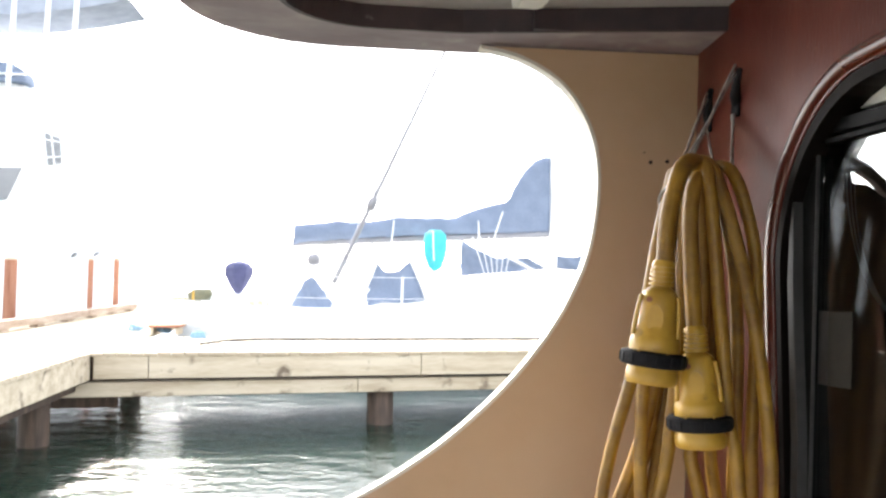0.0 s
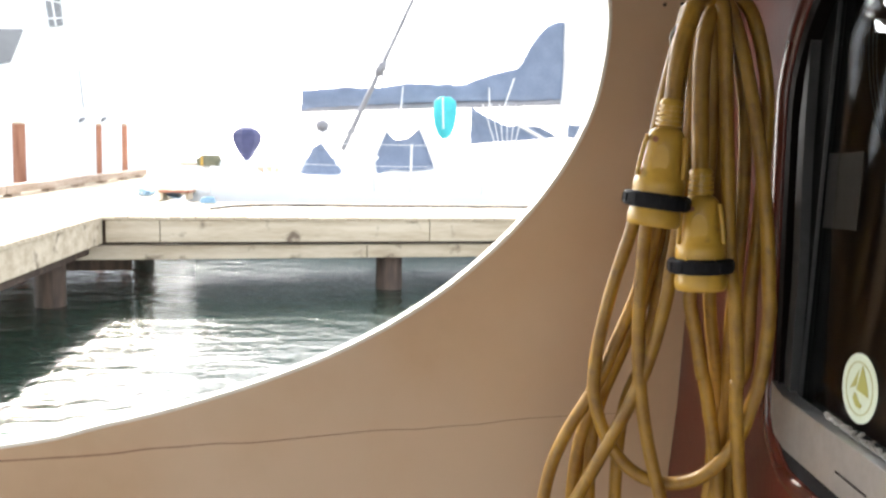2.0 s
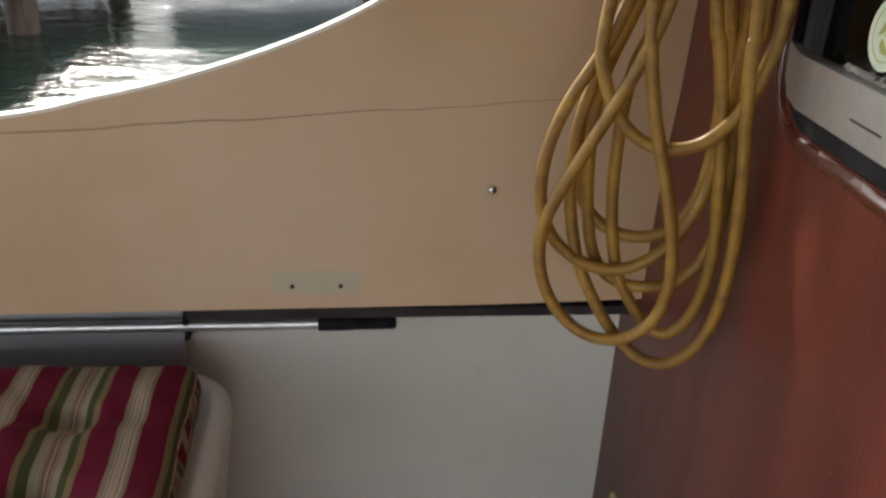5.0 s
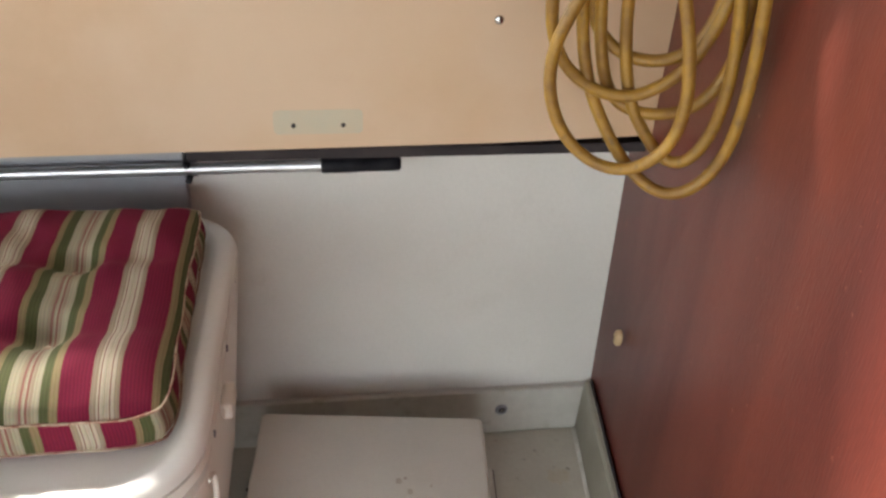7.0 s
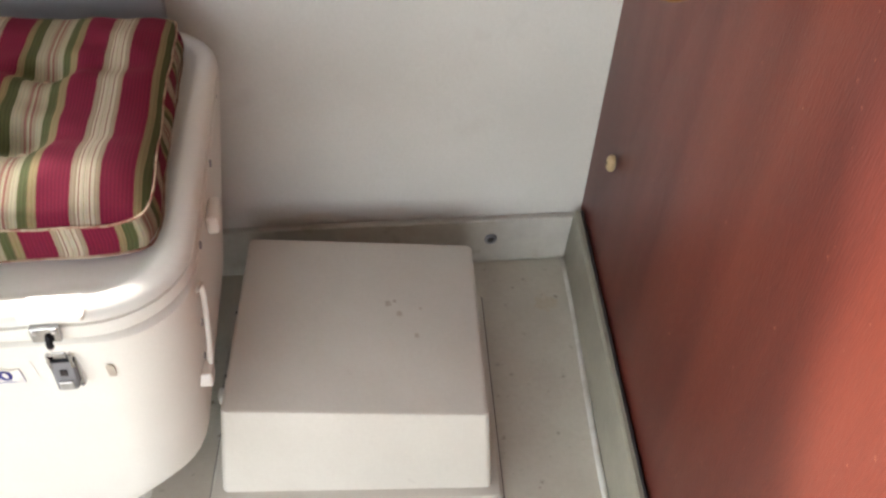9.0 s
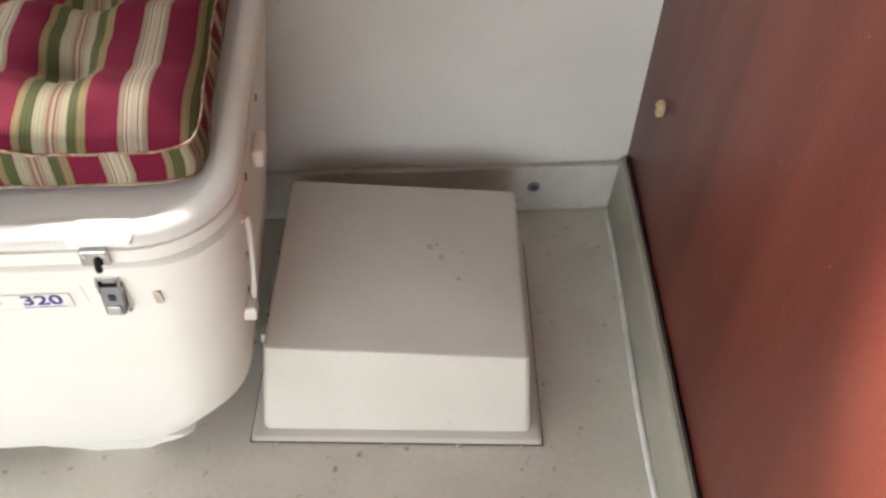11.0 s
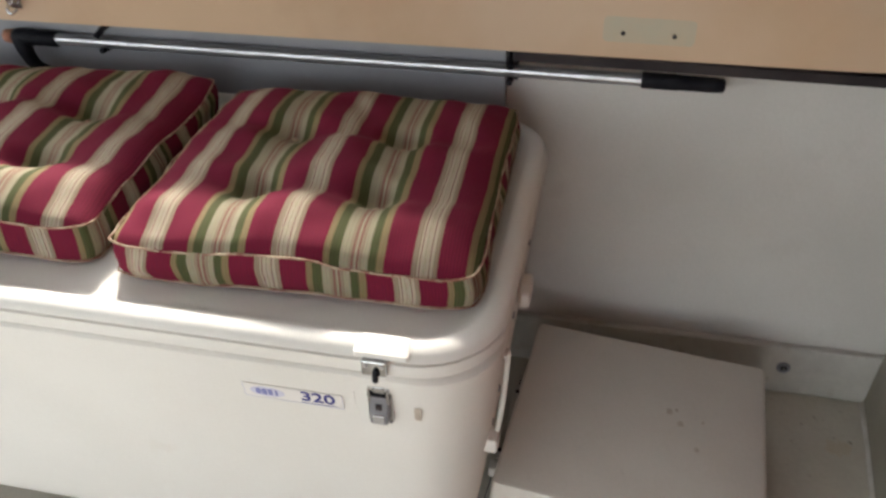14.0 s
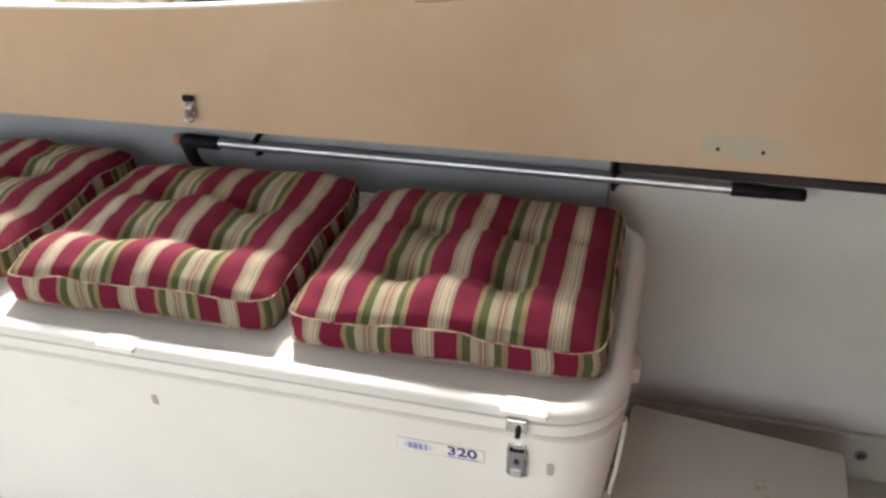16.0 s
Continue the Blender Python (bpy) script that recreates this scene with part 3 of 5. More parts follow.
def disc(y, z, r, w, seg=40, hole=0.0):
    c = [(y + r * math.cos(2 * math.pi * k / seg), z + r * math.sin(2 * math.pi * k / seg)) for k in range(seg)]
    h = [[(y + hole * math.cos(2 * math.pi * k / seg), z + hole * math.sin(2 * math.pi * k / seg)) for k in range(seg)]] if hole else []
    return slab(c, lambda u, v, d: on_cabin(u, v, w + d), 0.0006, h)


SY, SZ = 0.784, 1.298
part("backing", disc(SY, SZ, 0.0345, 0.0245), M_STICKER, stk)
part("ring", disc(SY, SZ, 0.0265, 0.0240, hole=0.0255), M_STICKER_GOLD, stk)


def gold(pts):
    part("motif", slab([(SY - a, SZ + b) for a, b in pts], lambda u, v, d: on_cabin(u, v, 0.0238 + d), 0.0006), M_STICKER_GOLD, stk)


gold([(-0.004, -0.002), (0.019, -0.004), (0.015, 0.006), (0.008, 0.017), (0.003, 0.024)])
gold([(-0.006, 0.001), (-0.003, 0.018), (-0.017, -0.004)])
gold([(-0.008, -0.006), (-0.010, -0.012), (-0.004, -0.018), (0.006, -0.019), (0.009, -0.015), (0.001, -0.012), (-0.004, -0.007)])
# the dark cabin behind the glass
inside = bmesh.new()
box((0.68, -2.0, 0.55), (2.4, -1.96, 2.0), bm=inside)
box((2.4, -2.0, 0.55), (2.44, 1.44, 2.0), bm=inside)
box((0.64, -2.0, 0.50), (2.44, 1.44, 0.55), bm=inside)
box((0.60, -2.0, 2.02), (2.44, 1.44, 2.06), bm=inside)
tagged(part("wall_inside", inside, M_CABIN), "dark wooden cabin interior behind the window", "wall", kind="structure")
# forward bulkhead of the cabin, with an arched window divided by a curved rail
light_over = [(0.940, 1.785), (0.956, 1.815), (0.976, 1.853), (1.30, 1.865), (1.30, 1.60), (1.10, 1.655), (1.030, 1.718), (0.993, 1.748), (0.965, 1.772)]
light_under = [(0.927, 1.760), (0.946, 1.760), (0.972, 1.744), (1.000, 1.716), (1.000, 1.71), (0.958, 1.737), (0.932, 1.738)]
bulk = part("wall_forward", slab([(0.66, 0.55), (2.4, 0.55), (2.4, 2.02), (0.66, 2.02)], lambda u, v, w: Vector((u, 1.42 + w, v)), 0.02, [light_over, light_under]), M_CABIN)
tagged(bulk, "dark forward bulkhead inside the cabin with an arched window", "wall", kind="structure")
for k in range(3):
    arc = [(0.918 + 0.007 * k + 0.118 * (1 - math.cos(a)) * (1 - 0.05 * k), 1.417, 1.755 - 0.26 * math.sin(a)) for a in [0.15 * q for q in range(9)]]
    part("beading", tube(arc, 0.0012, 6, cuts=3), M_SPAR, bulk, "thin pale beading round the arch", smooth=True)


# ---- small fittings on the walls ----
def screw_slot(r, m):
    bm = box((-r * 0.35, -r * 0.08, r * 0.70), (r * 0.35, r * 0.08, r * 0.83))
    bmesh.ops.transform(bm, matrix=m, verts=bm.verts)
    return bm


def screw(name, label, p, axis, r, material, cat="screw"):
    p, axis = Vector(p), Vector(axis)
    m = Matrix.Translation(p) @ axis.to_track_quat("Z", "Y").to_matrix().to_4x4()
    t = thing(name, label, cat)
    part("head", lathe([(r * 0.98, 0), (r, r * 0.2), (r * 0.85, r * 0.55), (r * 0.4, r * 0.8)], 18, m), material, t, smooth=True)
    part("slot", screw_slot(r, m), M_DARK, t)
    return t


screw("bolt_head", "round steel bolt head on the tan panel", (0.282, 1.2855, 0.960), (0, -1, 0), 0.0075, M_CHROME, "bolt")
knob = thing("door_stop", "small tan nylon bumper on the red cabin side", "bumper")
km = Matrix.Translation((rx(1.233, 0.372), 1.233, 0.372)) @ Vector((-1, 0.1, 0)).to_track_quat("Z", "Y").to_matrix().to_4x4()
part("bumper", lathe([(0.009, 0), (0.0115, 0.003), (0.0115, 0.010), (0.008, 0.014), (0.003, 0.0145)], 20, km @ Matrix.Diagonal((1, 1.5, 1, 1))), M_TAN_KNOB, knob, smooth=True)
part("fixing", lathe([(0.003, 0.0144), (0.0025, 0.0155)], 10, km), M_DARK, knob)
drain = thing("drain_fitting", "round steel drain fitting with a dark hole in the ledge", "drain")
dm = Matrix.Translation((0.366, 1.3772, 0.068)) @ Vector((0, -1, 0)).to_track_quat("Z", "Y").to_matrix().to_4x4()
part("flange", lathe([(0.0138, 0), (0.0138, 0.002), (0.0115, 0.0045), (0.0078, 0.0048), (0.0072, 0.001)], 24, dm), M_SPAR, drain, smooth=True)
part("bore", lathe([(0.0072, 0.0008), (0.0071, 0.0026)], 20, dm), M_DARK, drain)
part("pin", lathe([(0.0022, 0.002), (0.002, 0.004)], 10, dm), M_CHROME, drain)
catch = thing("panel_catch", "small steel catch screwed to the tan panel", "catch")
part("plate", box((-1.112, 1.281, 0.765), (-1.089, 1.2858, 0.815), 0.0015), M_CHROME, catch)
part("tongue", box((-1.109, 1.268, 0.776), (-1.092, 1.281, 0.794), 0.004), M_CHROME, catch)
part("hasp", tube([(-1.106, 1.279, 0.778), (-1.108, 1.266, 0.768), (-1.098, 1.262, 0.762), (-1.09, 1.27, 0.768)], 0.0025, 8), M_CHROME, catch, smooth=True)
part("cap", box((-1.113, 1.272, 0.803), (-1.088, 1.281, 0.817), 0.003), M_PLASTIC_BLACK, catch)

# ---- boat hook in its clips ----
hook = thing("boat_hook", "aluminium boat hook with black grip and head", "boat hook")
PY, PZ = 1.350, 0.684
part("shaft", cyl((-1.09, PY, PZ - 0.002), (0.012, PY, PZ + 0.004), 0.0105, seg=20), M_ALU, hook, "brushed aluminium tube", auto=40)
part("grip", lathe([(0.0125, 0), (0.0140, 0.003), (0.0138, 0.06), (0.0128, 0.063), (0.0128, 0.12), (0.0120, 0.133), (0.008, 0.136)], 20, Matrix.Translation((0.004, PY, PZ + 0.004)) @ pose(0, 0, 0, 0, 90, 0)), M_PLASTIC_BLACK, hook, "black rubber grip", smooth=True)
head = part("head", lathe([(0.009, 0), (0.0145, 0.004), (0.0145, 0.05), (0.0165, 0.055), (0.0165, 0.085), (0.013, 0.095)], 18, Matrix.Translation((-1.085, PY, PZ - 0.003)) @ pose(0, 0, 0, 0, -90, 0)), M_PLASTIC_BLACK, hook, "black plastic hook head", smooth=True)
part("barb", tube([(-1.165, PY - 0.004, PZ - 0.006), (-1.155, PY - 0.01, PZ - 0.03), (-1.138, PY - 0.015, PZ - 0.052), (-1.105, PY - 0.018, PZ - 0.062)], lambda s: 0.017 - 0.008 * s, 10), M_PLASTIC_BLACK, head, smooth=True)
part("tip", lathe([(0.0135, 0), (0.014, 0.004), (0.0125, 0.017), (0.007, 0.020)], 16, Matrix.Translation((-1.180, PY, PZ - 0.003)) @ pose(0, 0, 0, 0, -90, 0)), M_PILE_RED, head, "red-brown end cap", smooth=True)
for x in (-0.99, -0.217):
    clip = thing("pole_clip", "black plastic clip holding the boat hook to the bulwark", "clip", group="boat hook clips")
    part("base", box((x - 0.009, 1.383, PZ - 0.030), (x + 0.009, 1.3945, PZ + 0.032), 0.003), M_PLASTIC_BLACK, clip)
    part("jaw", tube([(x, 1.383, PZ - 0.017), (x, 1.362, PZ - 0.0165), (x, 1.337, PZ - 0.014)], 0.0055, 8), M_PLASTIC_BLACK, clip, smooth=True)
    part("jaw", tube([(x, 1.383, PZ + 0.024), (x, 1.358, PZ + 0.023), (x, 1.333, PZ + 0.016)], 0.0062, 8), M_PLASTIC_BLACK, clip, smooth=True)


# ---- cooler ----
def loft(sections, bm=None):
    """A closed skin through equal rings of points."""
    bm = bm or bmesh.new()
    rings = [[bm.verts.new(p) for p in s] for s in sections]
    n = len(rings[0])
    for A, B in zip(rings, rings[1:]):
        for k in range(n):
            bm.faces.new((A[k], A[(k + 1) % n], B[(k + 1) % n], B[k]))
    bm.faces.new(rings[0][::-1])
    bm.faces.new(rings[-1])
    return bm


def level(x0, x1, y0, y1, r, z):
    return [(u, v, z) for u, v in rounded(x0, x1, y0, y1, r, 8)]


CX0, CX1, CY0, CY1 = -1.93, -0.138, 0.700, 1.345
cooler = thing("cooler", "large cream-white rotomoulded marine cooler on the deck", "cooler", (-1.03, 1.02, 0))


def c_part(name, bm, material, parent=None, label="", **kw):
    bmesh.ops.translate(bm, vec=(1.03, -1.02, 0), verts=bm.verts)
    return part(name, bm, material, parent or cooler, label, **kw)


def c_ring(z, inset, r=0.10):
    """The body's outline at a height: it draws in towards the floor."""
    t = max(0.0, (0.565 - z) / 0.565)
    low = 0.04 * max(0.0, (0.165 - z) / 0.11) ** 1.15
    return level(CX0 + 0.05 * t + inset + low, CX1 - 0.06 * t - inset - low * 1.9, CY0 + 0.098 * t + inset + low * 0.15, CY1 - 0.03 * t - inset, r, z)


body = c_part("body", loft([c_ring(0.054, 0.03), c_ring(0.055, 0.012), c_ring(0.062, 0.003), c_ring(0.08, 0), c_ring(0.12, 0), c_ring(0.158, 0), c_ring(0.175, 0), c_ring(0.34, 0), c_ring(0.45, 0), c_ring(0.545, 0), c_ring(0.560, 0.0), c_ring(0.5655, 0.006), c_ring(0.568, 0.02)]), M_COOLER, label="smooth tapering tub", auto=45)
for x in (-0.414, -1.65):
    for y in (0.832, 1.20):
        ft = [level(x - a, x + a, y - 0.010 - q, y + 0.09, 0.014, z) for z, a, q in ((0.0, 0.056, 0.0), (0.005, 0.061, 0.002), (0.030, 0.082, 0.012), (0.052, 0.108, 0.022), (0.070, 0.135, 0.024))]
        c_part("foot", loft(ft), M_COOLER, body, auto=40)
lid_levels = [(0.5695, 0.012, 0.105), (0.5705, 0.001, 0.11), (0.578, -0.002, 0.112), (0.5905, -0.001, 0.112), (0.5915, 0.0045, 0.11), (0.5935, 0.005, 0.11), (0.5945, 0.000, 0.11), (0.600, 0.0025, 0.11), (0.605, 0.008, 0.105), (0.608, 0.016, 0.10), (0.6085, 0.024, 0.095), (0.606, 0.031, 0.09), (0.6005, 0.036, 0.085), (0.5985, 0.05, 0.08)]
lid = c_part("lid", loft([level(CX0 + i, CX1 - i, CY0 + i, CY1 - i, r, z) for z, i, r in lid_levels]), M_COOLER, label="lid with a raised rounded rim", auto=60)
part("seal", loft([[(u + 1.03, v - 1.02, z) for u, v, z in level(CX0 + 0.008, CX1 - 0.008, CY0 + 0.008, CY1 - 0.008, 0.10, z)] for z in (0.5665, 0.5705)]), M_COOLER_WORN, lid)
for k, x in enumerate((-0.276, -0.935)):
    tab = c_part("latch_tab", loft([level(x - a, x + a, CY0 - o, CY0 + 0.03, 0.004, z) for z, a, o in ((0.5985, 0.031, 0.001), (0.6000, 0.034, 0.0035), (0.6060, 0.034, 0.0025), (0.6095, 0.030, -0.006))]), M_COOLER, lid, auto=40)
lx = -0.284
strike = c_part("strike", box((lx - 0.0155, CY0 - 0.009, 0.5755), (lx + 0.0155, CY0 - 0.0005, 0.5985), 0.002), M_CHROME, lid, "stainless strike plate")
for dx in (-0.010, 0.010):
    c_part("screw_head", lathe([(0.0030, 0), (0.0026, 0.0012)], 12, Matrix.Translation((lx + dx, CY0 - 0.009, 0.592)) @ pose(0, 0, 0, 90, 0, 0)), M_ALU, strike)
c_part("hook", tube([(lx + 0.003, CY0 - 0.009, 0.586), (lx + 0.003, CY0 - 0.013, 0.578), (lx + 0.002, CY0 - 0.010, 0.570)], 0.0040, 8), M_PLASTIC_BLACK, strike, smooth=True)
ly = CY0 + 0.012
latch = c_part("latch", box((lx - 0.016, ly - 0.007, 0.482), (lx + 0.017, ly + 0.003, 0.549), 0.0025), M_CHROME, body, "stainless toggle latch")
c_part("lever", loft([level(lx - a, lx + a + 0.001, ly - o, ly - 0.006, 0.002, z) for z, a, o in ((0.486, 0.008, 0.0150), (0.489, 0.011, 0.0165), (0.505, 0.012, 0.0150), (0.520, 0.012, 0.0120), (0.531, 0.011, 0.0110))]), M_SPAR, latch, "worn grey steel lever", auto=40)
# the highlight on the lever's lower end, built as a bright block
c_part("lever_glint", box((lx - 0.0075, ly - 0.0182, 0.4885), (lx + 0.0085, ly - 0.0145, 0.5035), 0.0015), M_ALU, latch, "bright block in place of the lever's highlight")
c_part("lever_slot", box((lx - 0.0035, ly - 0.0145, 0.510), (lx + 0.0045, ly - 0.0128, 0.519), 0.0004), M_DARK, latch)
for dx in (-0.0115, 0.0125):
    c_part("cheek", box((lx + dx - 0.0018, ly - 0.0135, 0.522), (lx + dx + 0.0018, ly - 0.0065, 0.545), 0.0010), M_CHROME, latch)
c_part("keeper", box((lx - 0.0075, ly - 0.0105, 0.5355), (lx + 0.0085, ly - 0.0065, 0.5460), 0.0012), M_CHROME, latch)
c_part("pivot", cyl((lx - 0.014, ly - 0.0100, 0.5325), (lx + 0.015, ly - 0.0100, 0.5325), 0.0025, seg=12), M_PLASTIC_BLACK, latch)
for dz in (0.4845, 0.5465):
    c_part("screw_head", lathe([(0.0022, 0), (0.0019, 0.0010)], 10, Matrix.Translation((lx + 0.0135, ly - 0.0070, dz)) @ pose(0, 0, 0, 90, 0, 0)), M_SPAR, latch)
tilt = pose(0, 0, 0, 90 + 10, 0, 0)


def face_y(z):
    return CY0 + 0.098 * (0.565 - z) / 0.565


def on_front(bmx, dx, z, off):
    m = Matrix.Translation((dx, face_y(z) - off, z)) @ tilt
    bmesh.ops.transform(bmx, matrix=m, verts=bmx.verts)
    return bmx


def plate(w, h, r=0.001, d=0.0006):
    return slab(rounded(-w / 2, w / 2, -h / 2, h / 2, r, 3), lambda u, v, q: Vector((u, v, q)), d)


for x, w, h in ((-0.236, 0.009, 0.026), (-0.89, 0.010, 0.022)):
    c_part("worn_mark", on_front(plate(w, h, 0.003), x, 0.50, 0.0012), M_COOLER_WORN, body, "brown scuff where a fitting sat")
c_part("worn_mark", on_front(plate(0.0022, 0.036), -0.318, 0.512, 0.001), M_LABEL, body)
lab = c_part("label", on_front(plate(0.136, 0.029), -0.402, 0.502, 0.0012), M_LABEL, body, "white maker's label with blue print")


def on_label(w, h, x, dz, mtl, name, off=0.0017):
    return c_part(name, on_front(plate(w, h, min(w, h) * 0.2, 0.0004), -0.402 + x, 0.502 + dz, off), mtl, lab)


on_label(0.0007, 0.029, -0.0675, 0, M_PALE_BLUE, "border")
on_label(0.0007, 0.029, 0.0675, 0, M_PALE_BLUE, "border")
on_label(0.134, 0.0006, 0, -0.0141, M_PALE_BLUE, "border")
oval = slab([(0.024 * math.cos(a * math.pi / 16), 0.0100 * math.sin(a * math.pi / 16)) for a in range(32)], lambda u, v, q: Vector((u, v, q)), 0.0004)
c_part("emblem", on_front(oval, -0.402 - 0.035, 0.502, 0.0017), M_PALE_BLUE, lab)
for k, w in enumerate((0.008, 0.008, 0.007, 0.004)):
    on_label(w * 0.85, 0.012, -0.047 + 0.0082 * k, 0, M_FADED_INK, "bar", 0.0022)
on_label(0.048, 0.0010, 0.034, -0.0118, M_BLUE_INK, "bar")
text_mesh("320", 0.0275, M_BLUE_INK, Matrix.Translation((-0.402 + 0.034 + 1.03, face_y(0.504) - 0.0022 - 1.02, 0.5035)) @ tilt @ Matrix.Diagonal((1.15, 1, 1, 1)), lab, "lettering", "dark blue number")
# carrying strap and hinge side
rail = c_part("side_bracket", tube([(CX1 - 0.004, 0.80, 0.535), (CX1 + 0.000, 0.82, 0.520), (CX1 - 0.006, 0.83, 0.42), (CX1 - 0.014, 0.84, 0.345)], 0.004, 8), M_COOLER, body, "white plastic carrying handle", smooth=True)
c_part("handle_end", box((CX1 - 0.030, 0.815, 0.325), (CX1 - 0.010, 0.845, 0.352), 0.004), M_COOLER, body)
c_part("handle_end", box((CX1 - 0.004, 0.935, 0.505), (CX1 + 0.014, 0.985, 0.535), 0.006), M_COOLER, body)
for y, z in ((1.032, 0.556), (0.86, 0.556), (1.18, 0.575), (0.835, 0.44), (0.845, 0.36)):
    c_part("screw_head", lathe([(0.0055, 0), (0.005, 0.0022)], 12, Matrix.Translation((CX1 - 0.001 - 0.06 * max(0, 0.555 - z) / 0.555, y, z)) @ pose(0, 0, 0, 0, 90, 0)), M_SPAR, body)

# ---- cushions ----
CW, CD = 0.502, 0.480
TX, TY, TV = 0.086, 0.080, -0.016


def cushion_top(u, v, seed):
    """Height of the stuffed top: a crown, four tufts and the folds between them."""
    fx, fy = abs(u) / (CW / 2), abs(v) / (CD / 2)
    h = 0.031 * (1 - fx ** 4.5) ** 0.55 * (1 - fy ** 4.5) ** 0.55
    for sx in (-1, 1):
        for sy in (-1, 1):
            du, dv = u - sx * TX, v - TV - sy * TY
            h -= 0.019 * math.exp(-(du * du / 0.0013 + dv * dv / 0.0009))
    edge = (1 - fx ** 6) * (1 - fy ** 6)
    h -= 0.006 * edge * math.exp(-((abs(u) - TX) / 0.030) ** 2)
    h -= 0.012 * edge * math.exp(-((v - TV + TY) / 0.024) ** 2) * (0.55 + 0.45 * math.exp(-(u / 0.14) ** 2))
    h -= 0.007 * edge * math.exp(-((v - TV - TY) / 0.022) ** 2)
    h += 0.010 * (1 - fx ** 6) * math.exp(-((v + 0.170) / 0.040) ** 2)
    h += 0.005 * noise.noise(Vector((u * 10 + seed, v * 10, seed * 3))) * edge
    h += 0.0022 * noise.noise(Vector((u * 34 + seed, v * 22, seed * 5))) * edge
    return h


def cushion(label, at, rz, seed, shift):
    t = thing("cushion", label, "cushion", at, rz, group="seat cushions on the cooler")
    n = 56
    bm = bmesh.new()
    uv = bm.loops.layers.uv.new("UVMap")
    T = 0.058
    wave = lambda x, y: 0.012 * noise.noise(Vector((x * 7 + seed, y * 7, 4.2))) + 0.0045 * noise.noise(Vector((x * 23 + seed, y * 23, 1.7)))
    grid = {}
    for i in range(n + 1):
        for j in range(n + 1):
            a, b = -1 + 2 * i / n, -1 + 2 * j / n
            # squash the square grid into a square with round corners
            k = 1 - 0.05 * (abs(a) * abs(b)) ** 7
            pinch = 1 - 0.022 * (1 - a * a) * abs(b) ** 8 - 0.022 * (1 - b * b) * abs(a) ** 8 + 0.007 * noise.noise(Vector((a * 4 + seed, b * 4, 7.7)))
            x, y = a * CW / 2 * k * pinch, b * CD / 2 * k * pinch
            grid[i, j] = bm.verts.new((x, y, T + wave(x, y) + cushion_top(a * CW / 2, b * CD / 2, seed)))
    for i in range(n):
        for j in range(n):
            fc = bm.faces.new((grid[i, j], grid[i + 1, j], grid[i + 1, j + 1], grid[i, j + 1]))
            for lp in fc.loops:
                lp[uv].uv = (lp.vert.co.x + CW / 2 + shift, lp.vert.co.y)
    border = [(i, 0) for i in range(n)] + [(n, j) for j in range(n)] + [(i, n) for i in range(n, 0, -1)] + [(0, j) for j in range(n, 0, -1)]
    rim = [grid[k].co.copy() for k in border]
    part("cover_top", bm, M_STRIPE, t, smooth=True)
    # boxing strip round the side
    bm = bmesh.new()
    uv = bm.loops.layers.uv.new("UVMap")
    m = len(rim)
    rows = []
    run = [0.0]
    for k in range(m):
        run.append(run[-1] + (rim[(k + 1) % m] - rim[k]).length)
    for lv in range(7):
        f = lv / 6
        row = []
        for k, p in enumerate(rim):
            d = Vector((p.x, p.y, 0)).normalized()
            out = math.sin(math.pi * f) * (0.006 + 0.007 * noise.noise(Vector((p.x * 17 + seed, p.y * 17, f * 1.5))))
            top, bot = p.z, 0.005 + 0.006 * noise.noise(Vector((p.x * 12, p.y * 12, seed)))
            row.append(bm.verts.new((p.x + d.x * out - 0.004 * d.x * (f < 0.1), p.y + d.y * out, bot + (top - bot) * f)))
        rows.append(row)
    for lv in range(6):
        for k in range(m):
            fc = bm.faces.new((rows[lv][k], rows[lv][(k + 1) % m], rows[lv + 1][(k + 1) % m], rows[lv + 1][k]))
            for lp, kk in zip(fc.loops, (k, k + 1, k + 1, k)):
                lp[uv].uv = (run[kk] + shift + 0.033, lv * 0.01)
    bm.faces.new(rows[0][::-1])
    part("boxing", bm, M_STRIPE, t, smooth=True)
    for dz, nm in ((0.0, "piping"), (-1.0, "piping")):
        line = []
        for k in range(0, m, 3):
            p = rim[k]
            d = Vector((p.x, p.y, 0)).normalized()
            w = 0.0012 * math.sin(k * 1.9 + seed) + 0.004 * noise.noise(Vector((k * 0.37, seed, 2.2)))
            z = p.z + w if dz == 0 else 0.008 + w + 0.006 * noise.noise(Vector((p.x * 12, p.y * 12, seed)))
            line.append((p.x + d.x * (0.002 + w), p.y + d.y * (0.002 + w), z))
        part(nm, tube(line, 0.0016, 6, closed=True, cuts=2), M_PIPING, t, smooth=True)
    for sx in (-1, 1):
        for sy in (-1, 1):
            x, y = sx * TX, TV + sy * TY
            z = T + wave(x, y) + cushion_top(x, y, seed)
            part("tuft", lathe([(0.006, -0.002), (0.0065, 0.0005), (0.003, 0.002)], 12, Matrix.Translation((x, y, z))), M_PIPING, t, smooth=True)
    return t


LID = 0.6005
cushion("red, tan and green striped tufted cushion at the cooler's end", (-0.430, 1.024, LID), 1.3, 1.3, 0.161)
cushion("red, tan and green striped tufted cushion, slightly askew", (-0.963, 1.026, LID), 2.2, 4.7, 0.145)
cushion("red, tan and green striped tufted cushion by the far end", (-1.510, 1.062, LID), 3.5, 8.1, 0.140)

# ---- raised hatch box ----
hatch = thing("hatch_box", "warm white fibreglass hatch box screwed to the deck", "hatch box", (0.067, 1.055, 0), -4.4)


